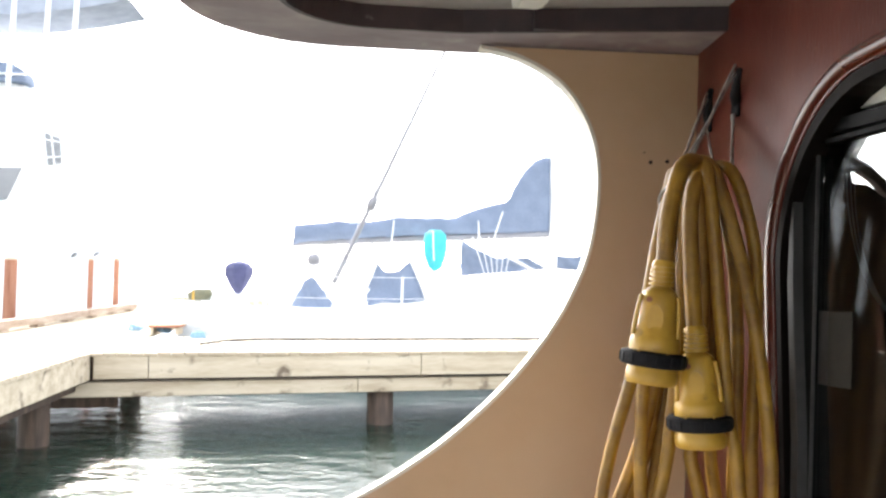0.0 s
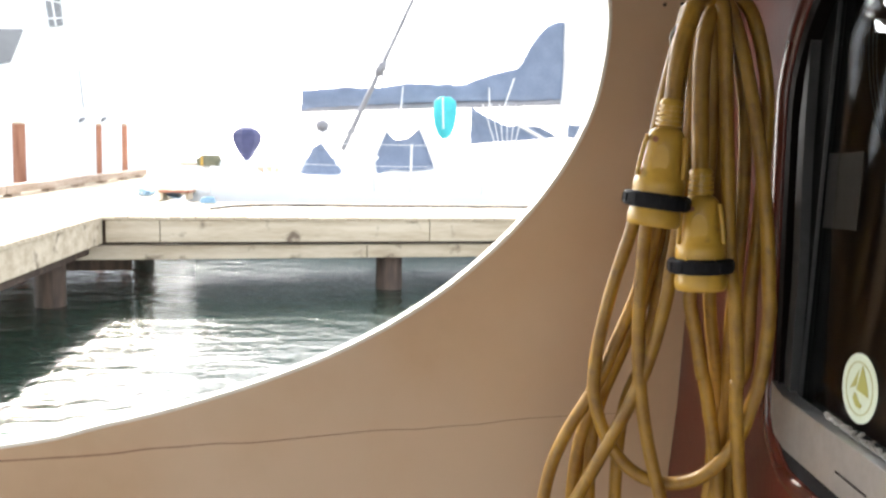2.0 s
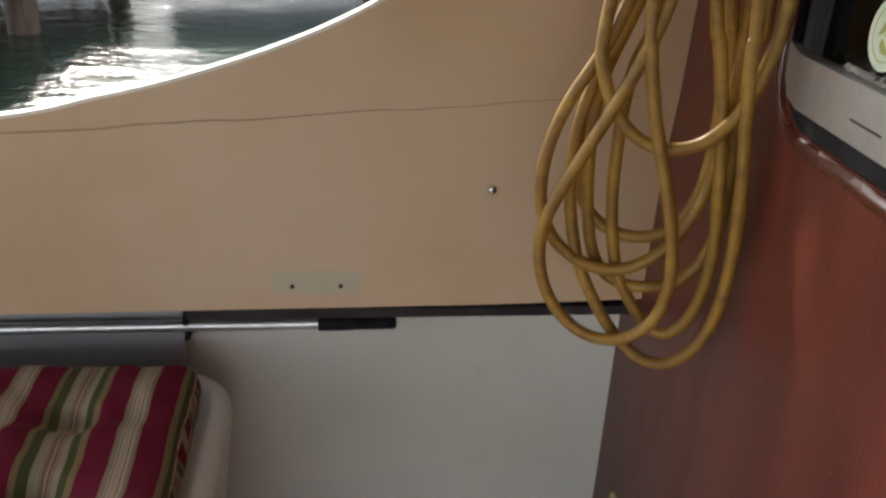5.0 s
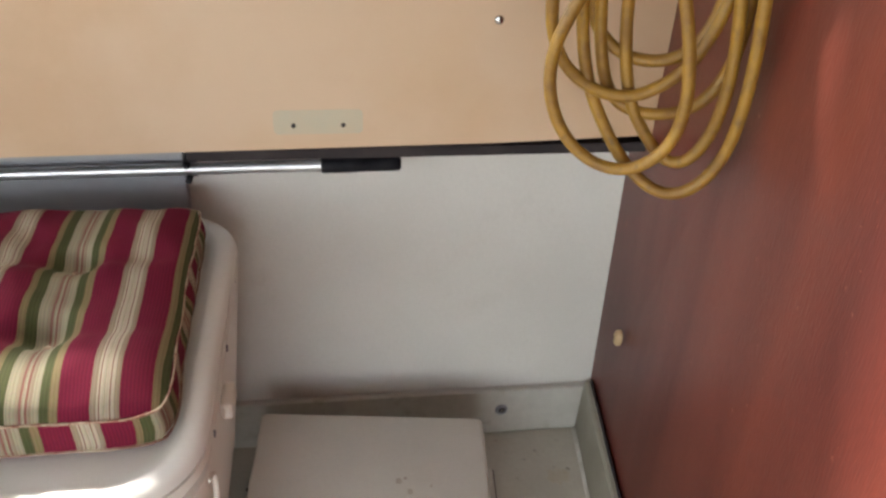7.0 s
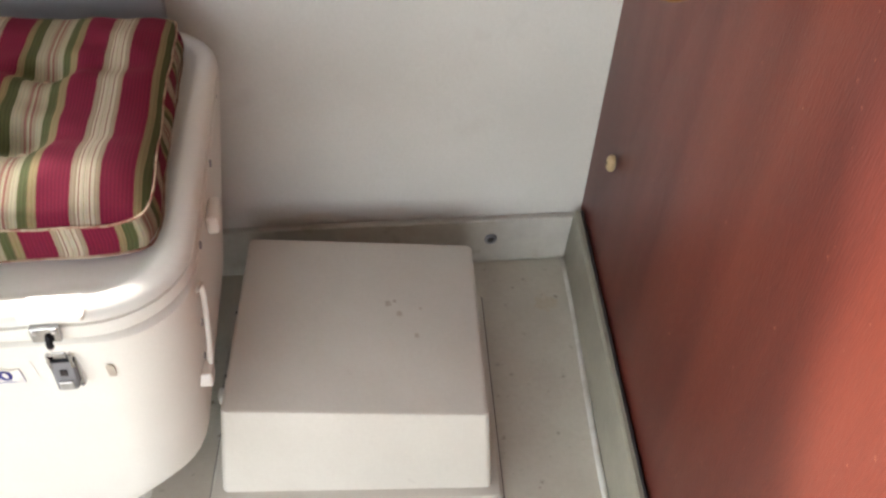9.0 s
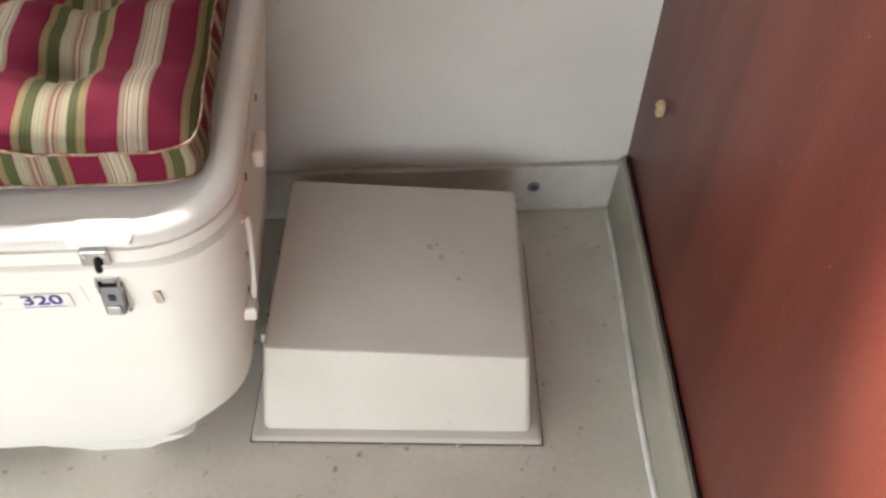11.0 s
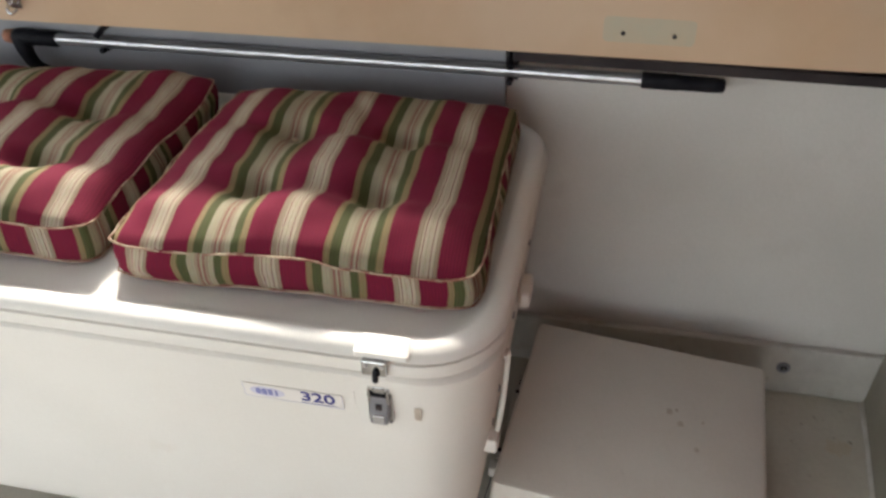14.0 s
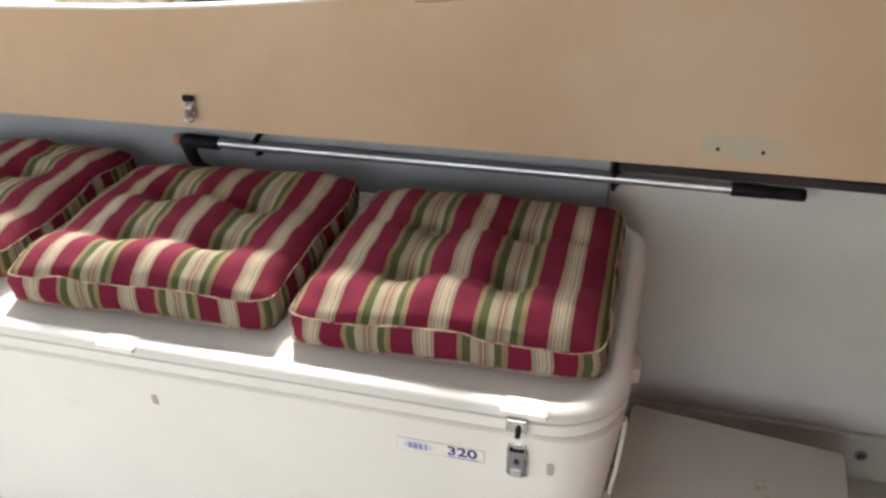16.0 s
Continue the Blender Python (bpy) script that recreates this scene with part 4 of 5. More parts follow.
def h_level(x, y0, y1, r, z, slope=0):
    return [(u, v, z - 0.04 * u * slope) for u, v in rounded(-x, x, y0, y1, r, 5)]


part("flange", loft([h_level(0.248, -0.252, 0.232, 0.01, 0.0), h_level(0.248, -0.252, 0.232, 0.01, 0.006), h_level(0.242, -0.246, 0.228, 0.01, 0.0085)]), M_HATCH, hatch, "painted base flange")
part("cover", loft([h_level(0.229, -0.230, 0.212, 0.012, 0.0085), h_level(0.229, -0.230, 0.212, 0.012, 0.012), h_level(0.214, -0.203, 0.205, 0.010, 0.180, 1), h_level(0.2125, -0.2015, 0.2035, 0.009, 0.1842, 1), h_level(0.209, -0.198, 0.200, 0.008, 0.186, 1)]), M_HATCH, hatch, "box-shaped cover with a flat top", auto=30)
part("joint", tube([(-0.249, 0.23, 0.002), (-0.249, -0.253, 0.002), (0.249, -0.253, 0.002), (0.249, 0.23, 0.002)], 0.0016, 6, cuts=1), M_DARK, hatch)
hinge = part("hinge_strip", box((-0.236, -0.09, 0.10), (-0.221, 0.10, 0.118), 0.002), M_KICK, hatch, "white plastic hinge strip")
for y in (-0.07, 0.08):
    part("hinge_screw", cyl((-0.229, y, 0.117), (-0.229, y, 0.1205), 0.004, seg=10), M_DARK, hinge)
part("hinge_end", box((-0.240, -0.115, 0.095), (-0.222, -0.092, 0.118), 0.004), M_LABEL, hinge)
for x, y, rr in ((0.050, 0.040, 0.0052), (0.062, 0.047, 0.0030), (0.070, 0.016, 0.0048), (0.10, -0.035, 0.0040), (0.108, 0.030, 0.0022)):
    part("stain", slab([(x + rr * (1 + 0.5 * math.sin(3 * a)) * math.cos(a * math.pi / 6), y + rr * 1.4 * math.sin(a * math.pi / 6)) for a in range(12)], lambda u, v, w: Vector((u, v, 0.1862 - 0.04 * u + w)), 0.0003), M_COOLER_WORN, hatch)
for x, q in ((-0.205, 0.6), (-0.02, 1.0), (0.105, 1.1), (0.215, 0.7)):
    part("dirt_clump", lathe([(0.0050 * q, 0.0), (0.0046 * q, 0.002), (0.002 * q, 0.0035)], 9, Matrix.Translation((x, -0.2545, 0)) @ Matrix.Diagonal((1.3, 0.8, 1, 1))), M_COOLER_WORN, hatch, "brown grime along the joint")
blot = slab([(0.468 + 0.024 * (1 + 0.3 * math.sin(2.3 * a)) * math.cos(a * math.pi / 8), 1.24 + 0.022 * (1 + 0.3 * math.cos(3.1 * a)) * math.sin(a * math.pi / 8)) for a in range(16)], lambda u, v, w: Vector((u, v, 0.0002 + w)), 0.0005)
tagged(part("stain", blot, mat("old_glue_stain", (0.50, 0.42, 0.29), (0.58, 0.53, 0.44), rough=0.7, scale=40)), "tan stain of old glue on the deck paint", "stain")
# crumbs and grit on the deck
rnd = random.Random(11)
grit = bmesh.new()
for k in range(70):
    x, y = rnd.uniform(-0.7, 0.45), rnd.choice((rnd.uniform(0.45, 0.80), rnd.uniform(0.5, 1.35)))
    s = rnd.uniform(0.0008, 0.0024)
    if not (-0.2 < x < 0.32 and 0.79 < y < 1.29) and not (x < -0.17 and y > 0.74):
        bmesh.ops.create_icosphere(grit, subdivisions=1, radius=s, matrix=Matrix.Translation((x, y, s * 0.5)) @ Matrix.Diagonal((1.6, 1, 0.6, 1)))
tagged(part("grit", grit, M_COOLER_WORN), "brown specks of grit scattered over the deck", "grit", kind="stuff")

# ---- shore power cord on its lashings ----
CC, CN, CT = Vector((0.42, 0.95, 0)), Vector((0.38, 0.925, 0)), Vector((0.925, -0.38, 0))


def cp(u, z, d):
    return CC + CT * u + CN * d + Vector((0, 0, z))


cord = thing("power_cord", "coiled yellow shore power cord hanging in loops", "power cord")
R = 0.0079


def strand(points, depths):
    """One hanging loop of the cable, in metres across and up; its depth behind the hooks runs through four values."""
    n = len(points) - 1
    line = []
    for k, (u, z) in enumerate(points):
        s = 3 * k / n
        j = min(int(s), 2)
        line.append(cp(u, z, depths[j] + (depths[j + 1] - depths[j]) * (s - j)))
    ends = [(points[0], depths[0]), (points[-1], depths[3])]
    back = [[cp(u * 0.75, z + 0.014, d + 0.020), cp(u * 0.5, z + 0.010, d + 0.045), cp(u * 0.4, z - 0.02, d + 0.062)] for (u, z), d in ends]
    part("cable", tube(back[0][::-1] + line + back[1], R, 12, cuts=4), M_CORD, cord, smooth=True)


strand([(0.007, 1.659), (0.004, 1.588), (0.003, 1.513), (-0.003, 1.432), (-0.009, 1.375), (-0.01, 1.36), (-0.017, 1.319), (-0.028, 1.273), (-0.04, 1.239), (-0.05, 1.213), (-0.069, 1.171), (-0.093, 1.12), (-0.117, 1.068), (-0.133, 1.023), (-0.136, 0.977), (-0.124, 0.933), (-0.099, 0.898), (-0.066, 0.878), (-0.03, 0.877), (0.002, 0.897), (0.022, 0.933), (0.027, 0.98), (0.021, 1.029), (0.009, 1.078), (-0.006, 1.126), (-0.021, 1.178), (-0.033, 1.237), (-0.04, 1.306), (-0.041, 1.373), (-0.039, 1.433), (-0.031, 1.499), (-0.017, 1.591), (0.001, 1.683)], (0.022, 0.0, -0.012, 0.024))
strand([(0.037, 1.686), (0.051, 1.649), (0.064, 1.6), (0.077, 1.543), (0.088, 1.48), (0.096, 1.418), (0.1, 1.371), (0.102, 1.349), (0.101, 1.308), (0.097, 1.266), (0.091, 1.241), (0.082, 1.207), (0.065, 1.172), (0.038, 1.144), (0.005, 1.132), (-0.027, 1.136), (-0.055, 1.156), (-0.076, 1.189), (-0.087, 1.222), (-0.09, 1.248), (-0.086, 1.299), (-0.073, 1.366), (-0.056, 1.43), (-0.042, 1.498), (-0.027, 1.593), (-0.011, 1.674)], (0.02, 0.004, 0.008, 0.034))
strand([(0.03, 1.683), (0.037, 1.62), (0.042, 1.556), (0.048, 1.492), (0.053, 1.429), (0.059, 1.382), (0.063, 1.368), (0.068, 1.32), (0.073, 1.271), (0.072, 1.26), (0.074, 1.227), (0.08, 1.174), (0.088, 1.108), (0.093, 1.038), (0.093, 0.970), (0.086, 0.914), (0.069, 0.871), (0.044, 0.845), (0.016, 0.840), (-0.012, 0.853), (-0.042, 0.882), (-0.07, 0.924), (-0.092, 0.969), (-0.106, 1.024), (-0.112, 1.084), (-0.108, 1.147), (-0.096, 1.197), (-0.081, 1.229), (-0.063, 1.277), (-0.042, 1.339), (-0.026, 1.409), (-0.018, 1.484), (-0.008, 1.583), (0.003, 1.673)], (-0.006, -0.004, 0.03, 0.06))
strand([(0.062, 1.684), (0.078, 1.636), (0.087, 1.581), (0.088, 1.512), (0.086, 1.427), (0.084, 1.356), (0.085, 1.312), (0.083, 1.263), (0.068, 1.244), (0.064, 1.191), (0.061, 1.124), (0.05, 1.063), (0.034, 1.021), (0.017, 0.994), (-0.005, 0.974), (-0.034, 0.959), (-0.068, 0.958), (-0.1, 0.971), (-0.126, 0.996), (-0.141, 1.032), (-0.145, 1.076), (-0.138, 1.126), (-0.121, 1.174), (-0.099, 1.216), (-0.081, 1.253), (-0.067, 1.293), (-0.05, 1.341), (-0.033, 1.403), (-0.022, 1.47), (-0.009, 1.567), (-0.0, 1.671)], (0.05, 0.05, 0.014, 0.046))
strand([(0.023, 1.676), (0.027, 1.587), (0.026, 1.494), (0.02, 1.416), (0.016, 1.368), (0.016, 1.348), (0.026, 1.307), (0.035, 1.264), (0.037, 1.261), (0.045, 1.225), (0.056, 1.166), (0.065, 1.097), (0.072, 1.028), (0.072, 0.969), (0.064, 0.92), (0.047, 0.885), (0.025, 0.874), (0.003, 0.886), (-0.018, 0.911), (-0.037, 0.943), (-0.05, 0.989), (-0.058, 1.047), (-0.06, 1.108), (-0.059, 1.166), (-0.052, 1.218), (-0.036, 1.265), (-0.024, 1.335), (-0.017, 1.411), (-0.008, 1.493), (0.001, 1.591), (0.008, 1.676)], (0.02, 0.02, 0.05, 0.06))
strand([(0.035, 1.684), (0.039, 1.614), (0.04, 1.518), (0.038, 1.426), (0.038, 1.362), (0.041, 1.325), (0.05, 1.269), (0.057, 1.22), (0.053, 1.209), (0.053, 1.167), (0.053, 1.117), (0.047, 1.07), (0.034, 1.031), (0.01, 1.006), (-0.021, 0.996), (-0.053, 1.0), (-0.079, 1.016), (-0.097, 1.042), (-0.106, 1.08), (-0.106, 1.133), (-0.096, 1.19), (-0.077, 1.238), (-0.058, 1.295), (-0.038, 1.358), (-0.023, 1.424), (-0.009, 1.524), (0.004, 1.668)], (0.05, 0.062, 0.056, 0.078))
strand([(0.042, 1.687), (0.055, 1.627), (0.065, 1.551), (0.068, 1.455), (0.066, 1.37), (0.064, 1.313), (0.065, 1.253), (0.066, 1.237), (0.072, 1.176), (0.078, 1.093), (0.075, 1.02), (0.058, 0.97), (0.029, 0.941), (-0.01, 0.93), (-0.046, 0.936), (-0.071, 0.963), (-0.085, 1.015), (-0.092, 1.081), (-0.093, 1.146), (-0.086, 1.204), (-0.069, 1.255), (-0.049, 1.312), (-0.029, 1.372), (-0.015, 1.437), (-0.003, 1.543), (0.007, 1.667)], (0.062, 0.05, 0.05, 0.07))
part("cable", tube([cp(0.034, 1.66, 0.04), cp(0.028, 1.682, 0.015), cp(0.014, 1.694, -0.008), cp(0.001, 1.682, -0.026), cp(-0.008, 1.650, -0.034), cp(-0.013, 1.62, -0.038), cp(-0.016, 1.57, -0.04)], 0.0100, 12), M_CORD, cord, smooth=True)
part("cable", tube([cp(0.040, 1.66, 0.045), cp(0.030, 1.68, 0.02), cp(0.020, 1.676, 0.0), cp(0.013, 1.651, -0.010), cp(0.012, 1.598, -0.010), cp(0.0185, 1.49, -0.008)], 0.0095, 12), M_CORD, cord, smooth=True)


def connector(top, bottom):
    """A twist-lock plug: ribbed strain relief, moulded body, black locking ring and face."""
    top, bottom = Vector(top), Vector(bottom)
    L = (bottom - top).length
    z = (bottom - top).normalized()
    x = Vector((-0.925, 0.38, 0))
    x = (x - z * x.dot(z)).normalized()
    y = z.cross(x)
    m = Matrix((x, y, z)).transposed().to_4x4()
    m.translation = top
    s = L / 0.134

    def turned(prof, square=0.0, seg=36):
        bm = bmesh.new()
        rings = []
        for r, h in prof:
            row = []
            for k in range(seg):
                a = 2 * math.pi * k / seg
                q = r * (1 + square * (1 - abs(math.cos(2 * a))) * (0.5 if h > 0.07 else 1.0))
                row.append(bm.verts.new((q * math.cos(a), q * math.sin(a), h * s)))
            rings.append(row)
        for A, B in zip(rings, rings[1:]):
            for k in range(seg):
                bm.faces.new((A[k], A[(k + 1) % seg], B[(k + 1) % seg], B[k]))
        bm.faces.new(rings[0][::-1])
        bm.faces.new(rings[-1])
        bmesh.ops.transform(bm, matrix=m, verts=bm.verts)
        return bm

    plug = part("plug", turned([(0.0118, 0.026), (0.0165, 0.030), (0.0192, 0.0335), (0.0200, 0.045), (0.0208, 0.060), (0.0218, 0.069), (0.0238, 0.077), (0.0262, 0.082), (0.0276, 0.085), (0.0280, 0.093), (0.0276, 0.0955), (0.0276, 0.119), (0.0286, 0.121), (0.0286, 0.129), (0.0276, 0.132), (0.026, 0.134), (0.023, 0.1335)], 0.06), M_PLUG, cord, "moulded yellow twist-lock plug", auto=50)
    part("strain_relief", turned([(0.0100, -0.004), (0.0122, -0.001)] + [p for k in range(5) for p in ((0.0128 + 0.0003 * k, 0.0005 + 0.0052 * k), (0.0128 + 0.0003 * k, 0.0036 + 0.0052 * k), (0.0108, 0.0038 + 0.0052 * k), (0.0108, 0.0054 + 0.0052 * k))] + [(0.0135, 0.0275), (0.0150, 0.032)]), M_PLUG, plug, "ribbed strain relief", auto=40)
    ring = part("locking_ring", turned([(0.0285, 0.0975), (0.0345, 0.0985), (0.0358, 0.100), (0.0358, 0.112), (0.0345, 0.1140), (0.0285, 0.1150)]), M_PLASTIC_BLACK, plug, "black locking ring", auto=40)
    for k in range(14):
        a = 2 * math.pi * k / 14
        c = Vector((0.0358 * math.cos(a), 0.0358 * math.sin(a), 0.1062 * s))
        lug = box((-0.0012, -0.0034, -0.0052), (0.0012, 0.0034, 0.0052), 0.0006, 1)
        bmesh.ops.transform(lug, matrix=m @ Matrix.Translation(c) @ pose(0, 0, 0, 0, 0, math.degrees(a)), verts=lug.verts)
        part("grip_lug", lug, M_PLASTIC_BLACK, ring)
    # moulded thumb pad with a small screw on the side seen, and a rib down each flank
    pad = lathe([(0.0105, -0.001), (0.0105, 0.0012), (0.0085, 0.0028), (0.0070, 0.0012), (0.0055, 0.0010)], 24, Matrix.Diagonal((0.85, 1.55, 1, 1)))
    for v in pad.verts:
        v.co = Vector((v.co.x, v.co.z, v.co.y))
    bmesh.ops.transform(pad, matrix=m @ Matrix.Translation((0.002, -0.0220, 0.062 * s)) @ pose(0, 0, 0, -7, 0, 0), verts=pad.verts)
    part("thumb_pad", pad, M_PLUG, plug, auto=35)
    sc = cyl((0.010, -0.0195, 0.041 * s), (0.0105, -0.0228, 0.041 * s), 0.0032, seg=12)
    bmesh.ops.transform(sc, matrix=m, verts=sc.verts)
    part("screw", sc, M_PILE_RED, plug)
    for sgn in (1, -1):
        rib = tube([(sgn * 0.0195, -0.011, 0.036 * s), (sgn * 0.0225, -0.011, 0.058 * s), (sgn * 0.0240, -0.012, 0.081 * s)], 0.0026, 8)
        bmesh.ops.transform(rib, matrix=m, verts=rib.verts)
        part("rib", rib, M_PLUG, plug, smooth=True)
    for k in (-1, 0, 1):
        key_bm = box((k * 0.015 - 0.0012, -0.0290, 0.0945 * s), (k * 0.015 + 0.0012, -0.0250, 0.0985 * s), 0.0005)
        bmesh.ops.transform(key_bm, matrix=m, verts=key_bm.verts)
        part("key", key_bm, M_PLUG, plug)
    return plug


connector(cp(-0.0165, 1.575, -0.041), cp(-0.029, 1.442, -0.046))
connector(cp(0.0185, 1.502, -0.008), cp(0.026, 1.370, -0.010))

# ---- hooks and lashing ----
for y, z in ((1.106, 1.808), (1.220, 1.806)):
    hk = thing("wall_hook", "black plastic hook screwed to the cabin side", "hook", group="cord hooks")
    x = rx(y, z)
    part("plate", box((x - 0.006, y - 0.010, z - 0.026), (x - 0.0005, y + 0.010, z + 0.020), 0.002), M_PLASTIC_BLACK, hk)
    part("prong", tube([(x - 0.002, y - 0.002, z - 0.006), (x - 0.010, y - 0.012, z + 0.002), (x - 0.015, y - 0.026, z + 0.012), (x - 0.019, y - 0.044, z + 0.029)], lambda s: 0.0085 - 0.0045 * s, 10), M_PLASTIC_BLACK, hk, smooth=True)
lash = thing("lashing_line", "thin grey braided line lashing the cord to the hooks", "line")
h1 = Vector((rx(1.066, 1.85) - 0.020, 1.066, 1.832))
h2 = Vector((rx(1.18, 1.85) - 0.020, 1.180, 1.830))
for a, u, z, d in ((h1, -0.012, 1.668, 0.02), (h1 + Vector((0, 0, 0.012)), -0.006, 1.662, 0.03), (h2, -0.010, 1.670, 0.055), (h2 + Vector((0, 0, -0.008)), -0.014, 1.662, 0.045)):
    b = cp(u, z, d)
    part("strand", tube([a, a.lerp(b, 0.5) + Vector((0, 0, -0.001)), b], 0.0018, 6), M_ROPE, lash, smooth=True)
part("strand", tube([cp(-0.012, 1.672, 0.02), cp(-0.024, 1.655, 0.03), cp(-0.016, 1.640, 0.05), cp(0.010, 1.655, 0.07), cp(0.028, 1.672, 0.06)], 0.0020, 6), M_ROPE, lash, smooth=True)
for a, u, z, d in ((Vector((rx(1.098, 1.78) - 0.008, 1.098, 1.785)), 0.058, 1.680, 0.075), (Vector((rx(1.106, 1.78) - 0.008, 1.106, 1.785)), 0.062, 1.676, 0.07), (Vector((rx(1.21, 1.78) - 0.008, 1.210, 1.783)), 0.040, 1.690, 0.07)):
    b = cp(u, z, d)
    part("strand", tube([a, a.lerp(b, 0.5), b], 0.0017, 6), M_ROPE, lash, smooth=True)


# ---- the harbour outside ----
tagged(part("water", slab([(-400, -400), (400, -400), (400, 400), (-400, 400)], lambda u, v, w: Vector((u, v, -0.30 - w)), 0.5), M_WATER), "dark green rippled harbour water", "water", kind="structure")

M_CURB = mat("grey_brown_curb_timber", (0.40, 0.33, 0.27), (0.24, 0.17, 0.12), rough=0.85, scale=3, fine=22, bump=0.8, stretch=(2, 0.35, 3))
# main dock: deck boards, two beams on the face, pilings
dock = thing("dock", "weathered timber dock with pale face beams", "dock", (-2.72, 9.87, 0), 10.8)
LEN = 16.0
rnd = random.Random(3)
x = 0.0
while x < LEN:
    w = rnd.uniform(2.6, 4.2) if x > 0 else 0.58
    part("face_board", box((x + 0.004, -0.05 + rnd.uniform(-0.004, 0.004), 0.345), (min(x + w, LEN) - 0.004, 0.02, 0.600 + rnd.uniform(-0.006, 0.006)), 0.006), M_TIMBER, dock)
    x += w
x = -0.75
while x < LEN:
    w = rnd.uniform(3.0, 4.0) if x > 0 else 3.75
    part("lower_beam", box((x + 0.004, 0.03, 0.135), (min(x + w, LEN) - 0.004, 0.18, 0.30), 0.008), M_TIMBER, dock)
    x += w
board_me = finish(box((0.0, -0.07, 0.60), (0.138, 2.3, 0.64), 0.004), "deck_board", M_TIMBER)
for k in range(108):
    ob = new("deck_board", board_me)
    ob.parent = dock
    ob.matrix_basis = pose(k * 0.146 - 0.05, 0.0, rnd.uniform(-0.004, 0.004))
for x in (3.35, 7.6, 12.0):
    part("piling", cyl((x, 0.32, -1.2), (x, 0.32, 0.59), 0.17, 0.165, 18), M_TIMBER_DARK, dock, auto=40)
# dark sheets added behind the dock for the shade and dark reflection beneath
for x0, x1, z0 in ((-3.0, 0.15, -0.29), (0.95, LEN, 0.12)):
    part("under_dock_screen", box((x0, 2.1, z0), (x1, 2.2, 0.59)), M_TIMBER_DARK, dock)

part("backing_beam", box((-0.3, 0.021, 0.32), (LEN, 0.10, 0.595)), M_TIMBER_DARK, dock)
side_dock = thing("side_dock", "weathered timber finger dock joining at the corner", "dock", (-2.75, 3.0, 0), 0)
part("face_board", box((-0.06, 0, 0.33), (0.0, 6.86, 0.598), 0.006), M_TIMBER, side_dock)
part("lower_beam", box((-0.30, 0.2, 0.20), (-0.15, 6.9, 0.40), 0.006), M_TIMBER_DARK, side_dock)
sb = finish(box((-2.4, 0.0, 0.60), (0.02, 0.138, 0.64), 0.004), "deck_board", M_TIMBER)
for k in range(130):
    ob = new("deck_board", sb)
    ob.parent = side_dock
    ob.matrix_basis = pose(0, k * 0.146, rnd.uniform(-0.003, 0.003))
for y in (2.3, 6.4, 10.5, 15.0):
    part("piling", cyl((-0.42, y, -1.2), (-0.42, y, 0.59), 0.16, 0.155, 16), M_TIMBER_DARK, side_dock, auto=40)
for y0, y1 in ((5.0, 9.3), (9.32, 13.6), (13.62, 17.3)):
    part("curb_rail", box((-2.13, y0, 0.685), (-1.96, y1, 0.81), 0.012), M_CURB, side_dock, "weathered brown curb rail on blocks")
for k in range(9):
    part("curb_block", box((-2.11, 5.2 + 1.45 * k, 0.64), (-1.98, 5.5 + 1.45 * k, 0.685)), M_CURB, side_dock)
for x, y, r, z in ((-7.40, 20.0, 0.135, 1.75), (-5.68, 20.0, 0.062, 1.78), (-5.12, 20.0, 0.062, 1.80)):
    pl = thing("mooring_pile", "red-brown timber mooring pile", "pile", (x, y, 0), 0, group="mooring piles")
    part("post", cyl((0, 0, -1.2), (0, 0, z), r * 1.05, r, 14), M_PILE_RED, pl, auto=40)
    part("cap", lathe([(r * 1.02, z - 0.01), (r * 1.02, z + 0.015), (r * 0.3, z + 0.05)], 14), M_TIMBER, pl)

hose = thing("dock_hose", "thin grey hose lying along the dock edge", "hose")
part("line", tube([(-1.75, 11.0, 0.648), (-1.5, 11.6, 0.65), (-0.9, 11.95, 0.652), (0.5, 12.2, 0.65), (2.2, 12.55, 0.652), (5.5, 13.1, 0.65)], 0.022, 8), M_HOSE, hose, smooth=True)
M_ROPE_BLUE = mat("faded_blue_rope", (0.25, 0.42, 0.55), (0.18, 0.30, 0.42), rough=0.8, scale=40)
coil = thing("rope_coil", "blue rope coil on the dock", "rope", (-1.95, 12.0, 0.64))
part("turns", tube([(0.11 * math.cos(a * 0.7) * (1 - 0.008 * a), 0.11 * math.sin(a * 0.7) * (1 - 0.008 * a), 0.012 + 0.0022 * a) for a in range(40)], 0.010, 6, cuts=3), M_ROPE_BLUE, coil, smooth=True)
cable_box = thing("dock_box", "low wooden step on the dock", "step", (-2.55, 12.9, 0.64))
part("tread", box((-0.22, -0.2, 0.10), (0.22, 0.2, 0.14), 0.006), M_PILE_RED, cable_box)
for x in (-0.2, 0.16):
    part("support", box((x, -0.18, 0), (x + 0.04, 0.18, 0.10)), M_TIMBER, cable_box)


